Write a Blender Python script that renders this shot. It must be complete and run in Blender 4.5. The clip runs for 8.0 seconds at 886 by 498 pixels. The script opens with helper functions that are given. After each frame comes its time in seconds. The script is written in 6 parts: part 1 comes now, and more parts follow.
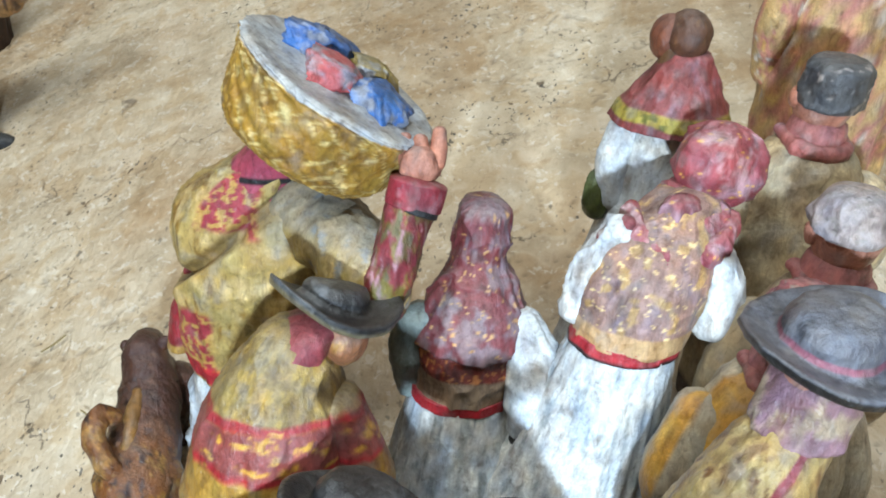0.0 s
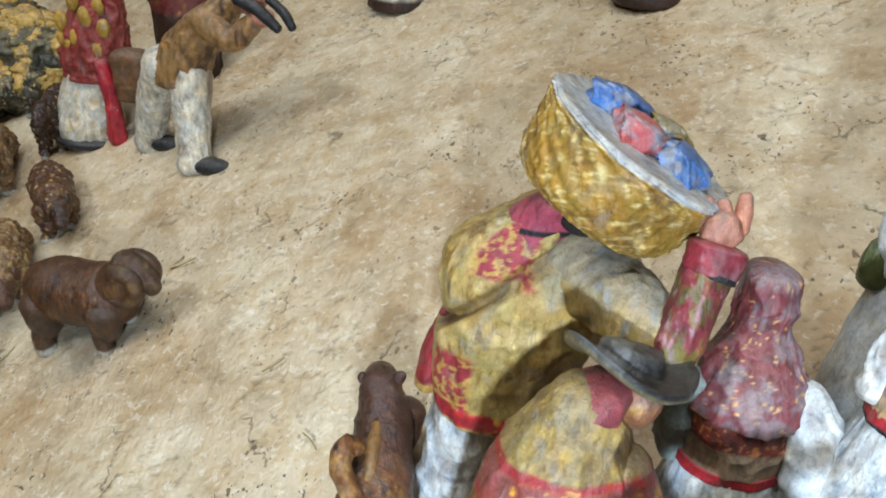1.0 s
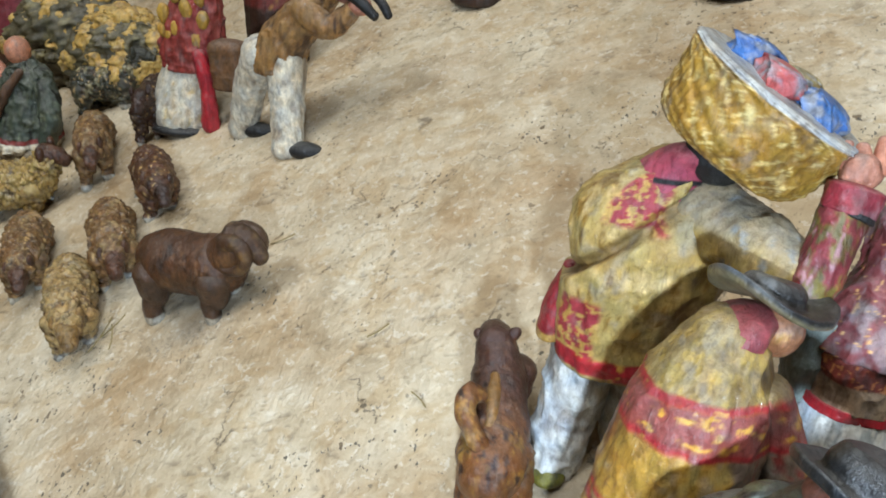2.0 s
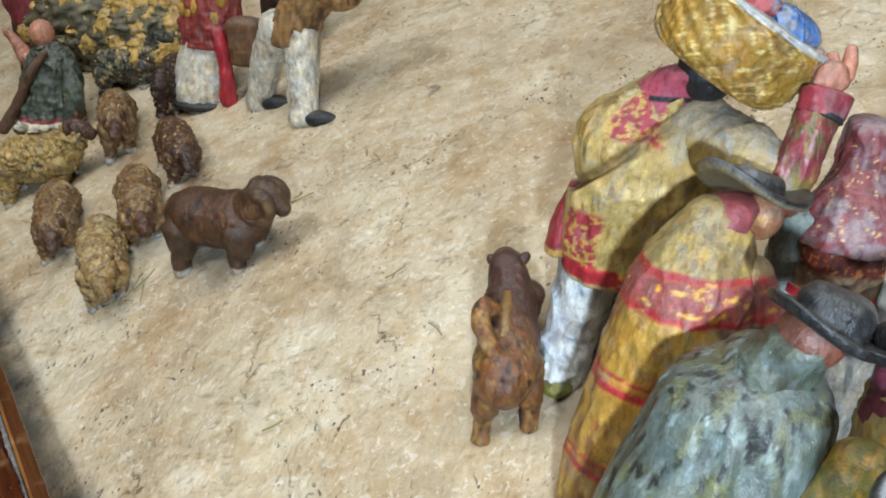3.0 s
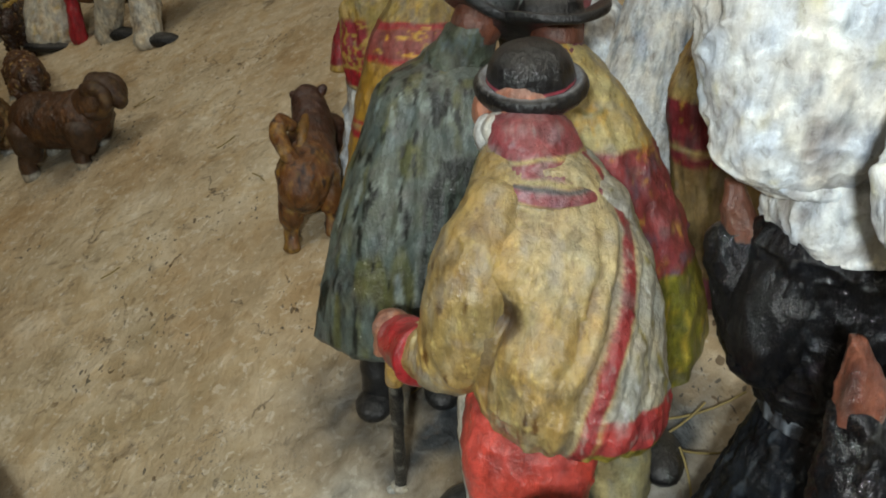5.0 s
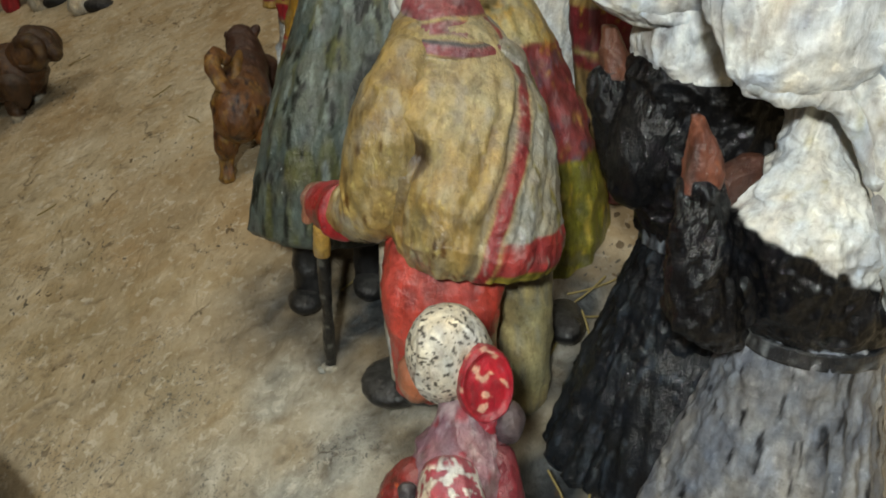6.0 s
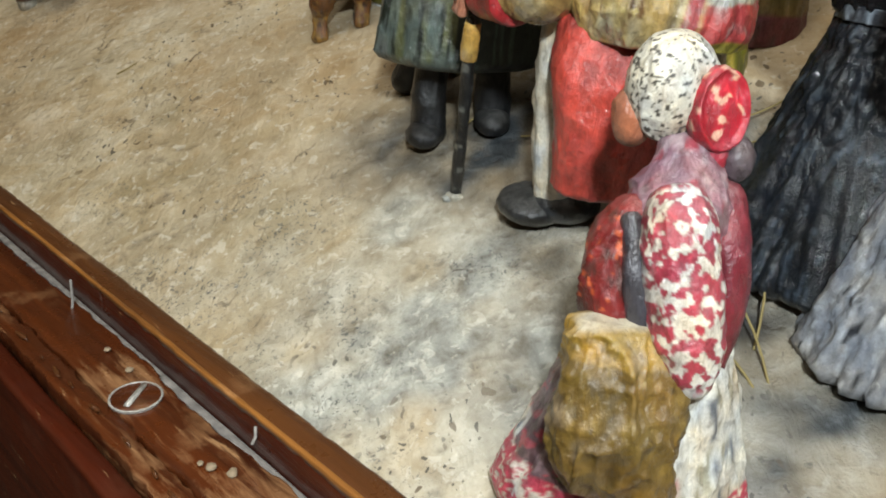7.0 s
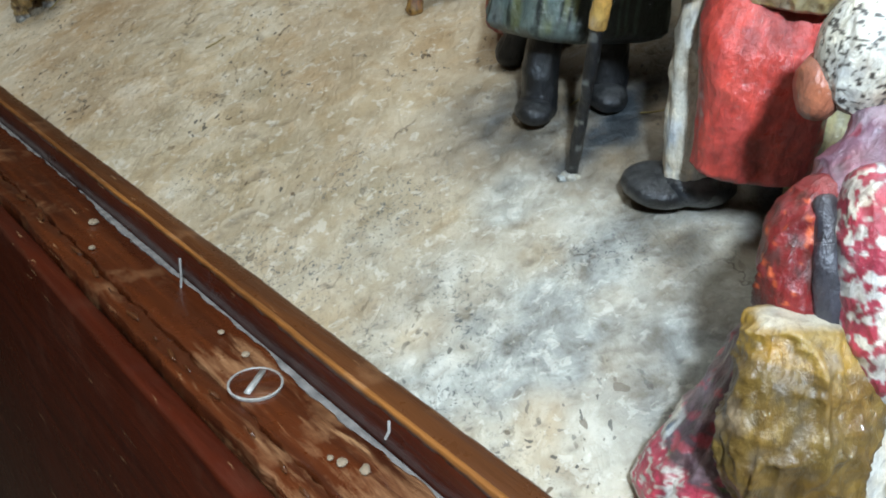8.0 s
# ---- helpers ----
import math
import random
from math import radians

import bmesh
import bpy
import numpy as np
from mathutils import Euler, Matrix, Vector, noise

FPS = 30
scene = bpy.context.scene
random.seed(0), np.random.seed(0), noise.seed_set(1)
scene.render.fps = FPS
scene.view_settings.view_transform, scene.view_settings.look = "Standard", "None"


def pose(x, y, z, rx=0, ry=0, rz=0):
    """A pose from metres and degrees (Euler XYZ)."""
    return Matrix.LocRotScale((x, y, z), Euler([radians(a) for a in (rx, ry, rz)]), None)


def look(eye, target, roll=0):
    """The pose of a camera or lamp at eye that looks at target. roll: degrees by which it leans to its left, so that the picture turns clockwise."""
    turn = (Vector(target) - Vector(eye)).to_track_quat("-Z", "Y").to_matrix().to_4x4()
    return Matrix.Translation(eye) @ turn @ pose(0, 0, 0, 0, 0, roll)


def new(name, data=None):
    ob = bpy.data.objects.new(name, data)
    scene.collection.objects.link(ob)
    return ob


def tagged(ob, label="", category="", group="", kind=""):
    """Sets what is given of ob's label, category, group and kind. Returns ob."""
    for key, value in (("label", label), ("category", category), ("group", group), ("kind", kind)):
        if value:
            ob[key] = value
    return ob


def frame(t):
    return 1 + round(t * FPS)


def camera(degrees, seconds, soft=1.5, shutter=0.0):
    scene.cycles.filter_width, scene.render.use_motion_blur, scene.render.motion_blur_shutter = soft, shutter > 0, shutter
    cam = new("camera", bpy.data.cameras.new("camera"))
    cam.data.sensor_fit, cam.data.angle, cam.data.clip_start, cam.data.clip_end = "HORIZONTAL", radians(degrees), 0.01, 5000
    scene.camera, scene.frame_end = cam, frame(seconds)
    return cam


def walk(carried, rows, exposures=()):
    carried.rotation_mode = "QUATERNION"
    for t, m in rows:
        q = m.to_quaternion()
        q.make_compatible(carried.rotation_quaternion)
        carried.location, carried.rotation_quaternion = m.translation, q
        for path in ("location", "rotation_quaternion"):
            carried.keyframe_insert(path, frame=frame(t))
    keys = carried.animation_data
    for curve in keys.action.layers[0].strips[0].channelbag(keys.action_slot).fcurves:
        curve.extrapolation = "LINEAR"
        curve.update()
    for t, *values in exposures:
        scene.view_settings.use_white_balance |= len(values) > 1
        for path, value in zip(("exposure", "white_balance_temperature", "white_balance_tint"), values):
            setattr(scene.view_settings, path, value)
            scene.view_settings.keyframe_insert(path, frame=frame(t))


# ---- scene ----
cam = camera(58.50, 8.0, soft=1.8)
PATH = [
    (0, (0.01863, -0.10253, 0.19491), (0.0186, 0.7709, -0.2920), 4.01),
    (0.5, (0.00315, -0.10248, 0.19286), (-0.0796, 0.7723, -0.2846), 3.79),
    (1, (-0.02012, -0.10464, 0.19856), (-0.1631, 0.7697, -0.2653), 3.34),
    (1.5, (-0.03344, -0.11522, 0.19869), (-0.2121, 0.7580, -0.2548), 3.13),
    (1.7, (-0.03914, -0.12098, 0.19518), (-0.2265, 0.7514, -0.2563), 3.06),
    (2.8, (-0.04097, -0.15044, 0.17537), (-0.2361, 0.7237, -0.2694), 2.35),
    (3, (-0.03725, -0.16027, 0.17441), (-0.2309, 0.7157, -0.2674), 2.08),
    (3.5, (-0.02203, -0.17555, 0.15788), (-0.2045, 0.7082, -0.2730), 1.57),
    (4, (-0.00675, -0.19029, 0.13926), (-0.1736, 0.6979, -0.2889), 0.66),
    (4.5, (0.00650, -0.20309, 0.12997), (-0.1376, 0.6925, -0.2909), 0.06),
    (4.7, (0.01174, -0.20728, 0.12779), (-0.1162, 0.6900, -0.2947), -0.05),
    (5.8, (0.02855, -0.24004, 0.10855), (-0.0084, 0.6724, -0.2990), 0.56),
    (6, (0.02680, -0.24495, 0.10131), (-0.0012, 0.6690, -0.3036), 1.08),
    (6.5, (0.00509, -0.24756, 0.08069), (-0.0067, 0.6593, -0.3406), 2.48),
    (7, (-0.00817, -0.25616, 0.05766), (-0.0317, 0.6473, -0.3704), 3.60),
    (7.5, (-0.01867, -0.25549, 0.05069), (-0.0770, 0.6388, -0.3931), 3.12),
    (8, (-0.02448, -0.24677, 0.05194), (-0.1117, 0.6409, -0.4003), 2.73),
]
EXPOSURES = [(0, -0.05, 5550, 11), (1.0, -0.14, 5700, 12), (1.5, -0.1, 5650, 12), (3.4, -0.07, 5700, 12), (4.0, -0.3, 5600, 11), (4.6, -1.2, 6500, 12), (6.0, -1.72, 7300, 12), (6.5, -1.4, 7600, 13), (7.1, -0.85, 6400, 12), (7.6, -0.75, 5850, 11), (8.0, -0.75, 5600, 10)]
walk(cam, [(t, look(eye, target, roll)) for t, eye, target, roll in PATH], EXPOSURES)

# ---- light ----
world = bpy.data.worlds.new("world")
scene.world = world
world.use_nodes = True
world.node_tree.nodes["Background"].inputs[0].default_value = (1.0, 0.97, 0.92, 1)
world.node_tree.nodes["Background"].inputs[1].default_value = 0.04


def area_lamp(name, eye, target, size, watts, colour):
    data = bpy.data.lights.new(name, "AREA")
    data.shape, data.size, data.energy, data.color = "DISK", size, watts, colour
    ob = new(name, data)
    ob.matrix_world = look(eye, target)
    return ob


area_lamp("ceiling_lamp", (-0.75, -0.65, 1.25), (-0.05, 0.05, 0.03), 0.34, 9.0, (1.0, 0.97, 0.83))
# Added unseen overhead lamp that fills in soft ambient light.
area_lamp("overhead_fill_lamp", (-0.02, -0.35, 2.1), (-0.1, 0.1, 0.0), 1.4, 40.0, (1.0, 0.98, 0.87))
# Added fill: a still lamp standing in for a torch carried beside the camera.
area_lamp("torch_fill_lamp", (0.0, -0.33, 0.17), (0.02, -0.04, 0.02), 0.022, 2.6, (0.84, 0.95, 1.0))


# ---- numbers, noise and paint ----
def lin(code):
    """Linear colour from a hex code."""
    out = []
    for i in (0, 2, 4):
        c = int(code[i:i + 2], 16) / 255
        out.append(c / 12.92 if c <= 0.04045 else ((c + 0.055) / 1.055) ** 2.4)
    return np.array(out)


def ground_z(x, y):
    """Height in mm of the raked ground at x, y in mm."""
    return 0.305 * x + 0.383 * y


def lattice(ix, iy, iz, seed):
    h = (ix * 374761393 + iy * 668265263 + iz * 2147483647 + seed * 974634777) & 0x7FFFFFFF
    h = ((h ^ (h >> 13)) * 1274126177) & 0x7FFFFFFF
    return ((h ^ (h >> 16)) & 0xFFFF) / 32767.5 - 1.0


def value_noise(p, seed=0):
    """Smooth noise from -1 to 1 at the rows of p."""
    q = np.floor(p).astype(np.int64)
    f = p - q
    f = f * f * (3 - 2 * f)
    out = 0
    for dx in (0, 1):
        wx = f[:, 0] if dx else 1 - f[:, 0]
        for dy in (0, 1):
            wy = f[:, 1] if dy else 1 - f[:, 1]
            for dz in (0, 1):
                wz = f[:, 2] if dz else 1 - f[:, 2]
                out = out + wx * wy * wz * lattice(q[:, 0] + dx, q[:, 1] + dy, q[:, 2] + dz, seed)
    return out


def fbm(p, octaves=3, seed=0):
    out, amp, total = 0, 1.0, 0.0
    for k in range(octaves):
        out = out + amp * value_noise(p * 2 ** k + 17.3 * k, seed + k)
        total += amp
        amp *= 0.5
    return out / total


def smooth(a, b, v):
    t = np.clip((v - a) / (b - a), 0, 1)
    return t * t * (3 - 2 * t)


def blend(a, b, w):
    w = np.asarray(w)[:, None]
    return a * (1 - w) + b * w


def plain(code, dark=None, size=5.0, amount=0.55, seed=3):
    """Paint of one colour, brushed unevenly over a second."""
    a = lin(code)
    b = lin(dark) if dark else a * 0.55

    def paint(th, v, p):
        n = fbm(p / (size * np.array([0.35, 0.35, 1.2])), 3, seed)
        return blend(np.tile(a, (len(p), 1)), b, 0.75 * amount * smooth(-0.3, 0.7, n))
    return paint


def bands(base, rows):
    """Paint with level bands: rows of (from z, to z, paint), z in mm above the figure's base."""
    def paint(th, v, p):
        c = base(th, v, p)
        wob = 0.8 * value_noise(p / 6.0, 9)
        for z0, z1, other in rows:
            w = smooth(z0 - 0.4, z0 + 0.4, p[:, 2] + wob) * (1 - smooth(z1 - 0.4, z1 + 0.4, p[:, 2] + wob))
            c = blend(c, other(th, v, p), w)
        return c
    return paint


TURN = np.array([[0.8, 0.36, 0.48], [-0.6, 0.48, 0.64], [0.0, -0.8, 0.6]])


def dotted(base, dot, size=3.0, level=0.3, seed=21):
    """Paint with daubs of another colour."""
    def paint(th, v, p):
        if size < 3:
            q = p @ TURN
            n = value_noise(q / size, seed) + 0.35 * value_noise(q[:, ::-1] / (size * 0.45), seed + 5)
            return blend(base(th, v, p), dot(th, v, p), smooth(level, level + 0.12, n))
        n = 0.7 * value_noise(p / size, seed) + 0.8 * fbm(p / (size * np.array([0.22, 0.22, 0.7])), 2, seed + 5)
        return blend(base(th, v, p), dot(th, v, p), 0.85 * smooth(level - 0.1, level + 0.5, n))
    return paint


def sector(base, other, a0, a1, z0=-1e9, z1=1e9):
    """Other paint between two angles (degrees, 0 at +x, -90 at the back) and two heights."""
    def paint(th, v, p):
        deg = np.degrees(th) + 5 * value_noise(p / 5.0, 4)
        w = smooth(a0 - 3, a0 + 3, deg) * (1 - smooth(a1 - 3, a1 + 3, deg))
        w = w * smooth(z0 - 1, z0 + 1, p[:, 2]) * (1 - smooth(z1 - 1, z1 + 1, p[:, 2]))
        return blend(base(th, v, p), other(th, v, p), w)
    return paint


def streaks(base, other, wide=1.3, tall=16.0, level=0.1, seed=33):
    """Upright brush strokes of another paint."""
    def paint(th, v, p):
        n = fbm(p / np.array([wide, wide, tall]), 2, seed)
        return blend(base(th, v, p), other(th, v, p), smooth(level, level + 0.25, n))
    return paint


def stripe(base, other, rows, half):
    """A painted stripe down a figure: rows of (height, degrees), half its width in degrees."""
    z, a = np.array(rows, float).T

    def paint(th, v, p):
        off = np.abs(np.degrees(th) - np.interp(p[:, 2], z, a) + 1.5 * value_noise(p / 4.0, 6))
        inside = smooth(z[0] - 1, z[0], p[:, 2]) * (1 - smooth(z[-1], z[-1] + 1, p[:, 2]))
        return blend(base(th, v, p), other(th, v, p), inside * (1 - smooth(half - 1.2, half + 1.2, off)))
    return paint


# ---- materials ----
def nodes_of(name):
    mat = bpy.data.materials.new(name)
    mat.use_nodes = True
    tree = mat.node_tree
    return mat, tree, tree.nodes["Principled BSDF"]


def add(tree, kind, **values):
    node = tree.nodes.new(kind)
    for key, value in values.items():
        if key in node.inputs:
            node.inputs[key].default_value = value
    return node


def ramp(tree, source, stops):
    node = tree.nodes.new("ShaderNodeValToRGB")
    while len(node.color_ramp.elements) < len(stops):
        node.color_ramp.elements.new(0.5)
    for e, (pos, c) in zip(node.color_ramp.elements, stops):
        e.position = pos
        e.color = (*c, 1) if len(tuple(c)) == 3 else c
    tree.links.new(source, node.inputs["Fac"])
    return node


def mixed(tree, a, b, fac, mode="MIX"):
    node = tree.nodes.new("ShaderNodeMix")
    node.data_type, node.blend_type = "RGBA", mode
    for i, value in ((0, fac), (6, a), (7, b)):
        if isinstance(value, bpy.types.NodeSocket):
            tree.links.new(value, node.inputs[i])
        elif i == 0:
            node.inputs[i].default_value = value
        else:
            node.inputs[i].default_value = (*value, 1)
    return node.outputs[2]


def painted_clay(name, rough=(0.32, 0.6), bump=0.5, stroke=400.0, dust=0.2, wear=0.6, varnish=0.5, film_rough=0.2, gleam=0.35):
    """Brush-painted fired clay, varnished in places, with dust and rubbed spots."""
    mat, tree, bsdf = nodes_of(name)
    link = tree.links.new
    paint = tree.nodes.new("ShaderNodeAttribute")
    paint.attribute_name = "paint"
    coord = tree.nodes.new("ShaderNodeTexCoord")
    fine = add(tree, "ShaderNodeTexNoise", Scale=900.0, Detail=4.0, Roughness=0.65)
    mid = add(tree, "ShaderNodeTexNoise", Scale=stroke, Detail=5.0, Roughness=0.62, Distortion=0.6)
    big = add(tree, "ShaderNodeTexNoise", Scale=95.0, Detail=4.0, Roughness=0.6)
    for node in (fine, mid, big):
        link(coord.outputs["Object"], node.inputs["Vector"])
    upright = add(tree, "ShaderNodeMapping", Scale=(1.0, 1.0, 0.3))
    link(coord.outputs["Object"], upright.inputs["Vector"])
    tone = add(tree, "ShaderNodeTexNoise", Scale=430.0, Detail=3.0, Roughness=0.6)
    link(upright.outputs["Vector"], tone.inputs["Vector"])
    drift = ramp(tree, tone.outputs["Fac"], [(0.3, (0.74, 0.73, 0.7)), (0.48, (1.0, 0.98, 0.96)), (0.66, (1.1, 1.08, 1.02))])
    c = mixed(tree, paint.outputs["Color"], drift.outputs["Color"], 0.75, "MULTIPLY")
    grime = ramp(tree, mid.outputs["Fac"], [(0.3, (0.3, 0.26, 0.21)), (0.41, (1, 1, 1))])
    c = mixed(tree, c, grime.outputs["Color"], 0.45, "MULTIPLY")
    rubbed = ramp(tree, mid.outputs["Fac"], [(0.58, (0, 0, 0)), (0.7, (1, 1, 1))])
    c = mixed(tree, c, mixed(tree, c, (1.35, 1.34, 1.3), 1.0, "MULTIPLY"), rubbed.outputs["Color"])
    grain = ramp(tree, fine.outputs["Fac"], [(0.32, (0.55, 0.53, 0.5)), (0.55, (1, 1, 1))])
    c = mixed(tree, c, grain.outputs["Color"], 0.4, "MULTIPLY")
    brush = add(tree, "ShaderNodeMapping", Scale=(1.0, 1.0, 0.35), Rotation=(0.5, 0.3, 0.0))
    link(coord.outputs["Object"], brush.inputs["Vector"])
    worn = add(tree, "ShaderNodeTexNoise", Scale=620.0, Detail=4.0, Roughness=0.7, Distortion=0.8)
    link(brush.outputs["Vector"], worn.inputs["Vector"])
    bare = ramp(tree, worn.outputs["Fac"], [(0.5, (0, 0, 0)), (0.68, (wear,) * 3)])
    c = mixed(tree, c, mixed(tree, c, (0.42, 0.38, 0.34), 1.0, "MULTIPLY"), bare.outputs["Color"])
    pale = ramp(tree, worn.outputs["Fac"], [(0.3, (wear,) * 3), (0.42, (0, 0, 0))])
    c = mixed(tree, c, mixed(tree, c, (1.3, 1.28, 1.22), 1.0, "MULTIPLY"), pale.outputs["Color"])
    shape = tree.nodes.new("ShaderNodeNewGeometry")
    part_of = tree.nodes.new("ShaderNodeSeparateXYZ")
    link(shape.outputs["Normal"], part_of.inputs[0])
    lying = ramp(tree, part_of.outputs["Z"], [(0.35, (0.12, 0.12, 0.12)), (0.9, (1, 1, 1))])
    loose = ramp(tree, worn.outputs["Fac"], [(0.36, (1, 1, 1)), (0.62, (0.25, 0.25, 0.25))])
    amount = add(tree, "ShaderNodeMath")
    amount.operation = "MULTIPLY"
    link(mixed(tree, lying.outputs["Color"], loose.outputs["Color"], 1.0, "MULTIPLY"), amount.inputs[0])
    amount.inputs[1].default_value = dust
    settle = add(tree, "ShaderNodeMath")
    settle.operation = "MULTIPLY"
    thick = ramp(tree, big.outputs["Fac"], [(0.35, (0.25, 0.25, 0.25)), (0.62, (1, 1, 1))])
    link(thick.outputs["Color"], settle.inputs[0])
    link(amount.outputs[0], settle.inputs[1])
    c = mixed(tree, c, (0.36, 0.35, 0.32), settle.outputs[0])
    link(c, bsdf.inputs["Base Color"])
    gloss = ramp(tree, big.outputs["Fac"], [(0.3, (rough[0],) * 3), (0.7, (rough[1],) * 3)])
    link(gloss.outputs["Color"], bsdf.inputs["Roughness"])
    bsdf.inputs["Specular IOR Level"].default_value = gleam
    height = add(tree, "ShaderNodeMath")
    height.operation = "MULTIPLY_ADD"
    height.inputs[1].default_value = 0.35
    link(fine.outputs["Fac"], height.inputs[0])
    hair = add(tree, "ShaderNodeMath")
    hair.operation = "MULTIPLY_ADD"
    hair.inputs[1].default_value = 0.8
    link(worn.outputs["Fac"], hair.inputs[0])
    half = add(tree, "ShaderNodeMath")
    half.operation = "MULTIPLY"
    half.inputs[1].default_value = 0.55
    link(mid.outputs["Fac"], half.inputs[0])
    link(half.outputs[0], hair.inputs[2])
    link(hair.outputs[0], height.inputs[2])
    relief = add(tree, "ShaderNodeBump", Strength=bump, Distance=0.0011)
    link(height.outputs[0], relief.inputs["Height"])
    link(relief.outputs["Normal"], bsdf.inputs["Normal"])
    skin = add(tree, "ShaderNodeBump", Strength=min(1.0, 1.5 * bump), Distance=0.0016)
    link(height.outputs[0], skin.inputs["Height"])
    link(skin.outputs["Normal"], bsdf.inputs["Coat Normal"])
    film = ramp(tree, big.outputs["Fac"], [(0.35, (varnish,) * 3), (0.65, (varnish * 0.4,) * 3)])
    link(film.outputs["Color"], bsdf.inputs["Coat Weight"])
    bsdf.inputs["Coat Roughness"].default_value = film_rough
    return mat


CLAY = painted_clay("painted_clay", (0.3, 0.5), 0.5, 420.0, 0.2, 0.55, 0.6, 0.13)
CLAY_MATT = painted_clay("painted_clay_matt", (0.36, 0.62), 0.5, 380.0, 0.28, 0.55, 0.35, 0.16)
CLAY_GLOSS = painted_clay("painted_clay_gloss", (0.26, 0.44), 0.5, 420.0, 0.2, 0.5, 0.85, 0.11)
CLAY_JET = painted_clay("painted_clay_jet", (0.3, 0.45), 0.4, 420.0, 0.0, 0.3, 1.0, 0.07, 0.12)
CLAY_ANIMAL = painted_clay("painted_clay_animal", (0.28, 0.5), 0.55, 480.0, 0.05, 0.6, 0.55, 0.14)


def ground_material():
    """Brushed plaster: tan and cream, chalky in front, grey round the feet, with pits and scratches."""
    mat, tree, bsdf = nodes_of("ground_plaster")
    link = tree.links.new
    coord = tree.nodes.new("ShaderNodeTexCoord")

    def cloud(scale, detail=6.0, rough=0.6, twist=0.0):
        node = add(tree, "ShaderNodeTexNoise", Scale=scale, Detail=detail, Roughness=rough, Distortion=twist)
        link(coord.outputs["Object"], node.inputs["Vector"])
        return node.outputs["Fac"]

    def layer(name):
        node = tree.nodes.new("ShaderNodeAttribute")
        node.attribute_name = name
        return node.outputs["Fac"]

    def times(a, b):
        node = add(tree, "ShaderNodeMath")
        node.operation = "MULTIPLY"
        for k, value in enumerate((a, b)):
            if isinstance(value, float):
                node.inputs[k].default_value = value
            else:
                link(value, node.inputs[k])
        return node.outputs[0]

    def plus(a, b):
        node = add(tree, "ShaderNodeMath")
        link(a, node.inputs[0])
        link(b, node.inputs[1])
        return node.outputs[0]
    big, tone, mid, crisp = cloud(13.0), cloud(42.0, 7.0, 0.62, 0.5), cloud(85.0, 8.0, 0.66, 0.3), cloud(300.0, 6.0, 0.68, 0.4)
    cream = ramp(tree, tone, [(0.34, lin("b3a488")), (0.46, lin("c1b296")), (0.56, lin("c9bba0")), (0.7, lin("d2c7b0"))])
    brown = ramp(tree, big, [(0.42, (1, 1, 1)), (0.7, lin("c4a578"))])
    c = mixed(tree, cream.outputs["Color"], brown.outputs["Color"], 0.6, "MULTIPLY")
    daub = ramp(tree, cloud(58.0, 3.0, 0.55, 0.8), [(0.4, lin("d8c090")), (0.5, (1, 1, 1)), (0.6, lin("e2e0dc"))])
    c = mixed(tree, c, daub.outputs["Color"], 0.35, "MULTIPLY")
    pale = ramp(tree, mid, [(0.34, lin("62635d")), (0.44, lin("8d8c84")), (0.54, lin("a5a499")), (0.64, lin("c4c2b6"))])
    c = mixed(tree, c, pale.outputs["Color"], layer("chalk"))
    tan_patch = ramp(tree, cloud(70.0, 6.0, 0.65, 0.6), [(0.36, (1, 1, 1)), (0.62, (0.25, 0.25, 0.25))]).outputs["Color"]
    c = mixed(tree, c, lin("857552"), times(times(tan_patch, layer("tan_patch")), 0.75))
    flake = ramp(tree, cloud(260.0, 4.0, 0.6, 0.5), [(0.58, (0, 0, 0)), (0.63, (1, 1, 1))]).outputs["Color"]
    c = mixed(tree, c, lin("ded8c8"), times(flake, 0.35))
    dirt = ramp(tree, mid, [(0.36, (1, 1, 1)), (0.46, (0, 0, 0))]).outputs["Color"]
    c = mixed(tree, c, lin("8a7657"), times(dirt, 0.2))
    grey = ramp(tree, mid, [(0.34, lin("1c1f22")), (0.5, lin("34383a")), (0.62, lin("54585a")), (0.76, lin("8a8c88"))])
    c = mixed(tree, c, grey.outputs["Color"], layer("grey_patch"))
    scratch = ramp(tree, cloud(760.0, 5.0, 0.7, 0.8), [(0.4, (1, 1, 1)), (0.43, (0, 0, 0))]).outputs["Color"]
    c = mixed(tree, c, lin("4c4e4c"), times(times(scratch, layer("scuff")), 0.85))
    mottle = ramp(tree, crisp, [(0.32, (0.8, 0.78, 0.74)), (0.44, (1.0, 1.0, 1.0)), (0.62, (1.05, 1.05, 1.04))])
    c = mixed(tree, c, mottle.outputs["Color"], 0.7, "MULTIPLY")
    strewn = ramp(tree, cloud(22.0, 3.0, 0.6), [(0.47, (0.06, 0.06, 0.06)), (0.6, (1, 1, 1))]).outputs["Color"]
    for size, low, tint, seed_at in ((390.0, 0.672, "3c3a36", 0.0), (230.0, 0.695, "4c3a24", 3.7), (560.0, 0.69, "33322f", 8.1)):
        shift = add(tree, "ShaderNodeMapping", Location=(seed_at, seed_at * 2, 0.0), Rotation=(0, 0, seed_at), Scale=(1.0, 0.62, 1.0))
        link(coord.outputs["Object"], shift.inputs["Vector"])
        chip = add(tree, "ShaderNodeTexNoise", Scale=size, Detail=1.5, Roughness=0.5, Distortion=0.35)
        link(shift.outputs["Vector"], chip.inputs["Vector"])
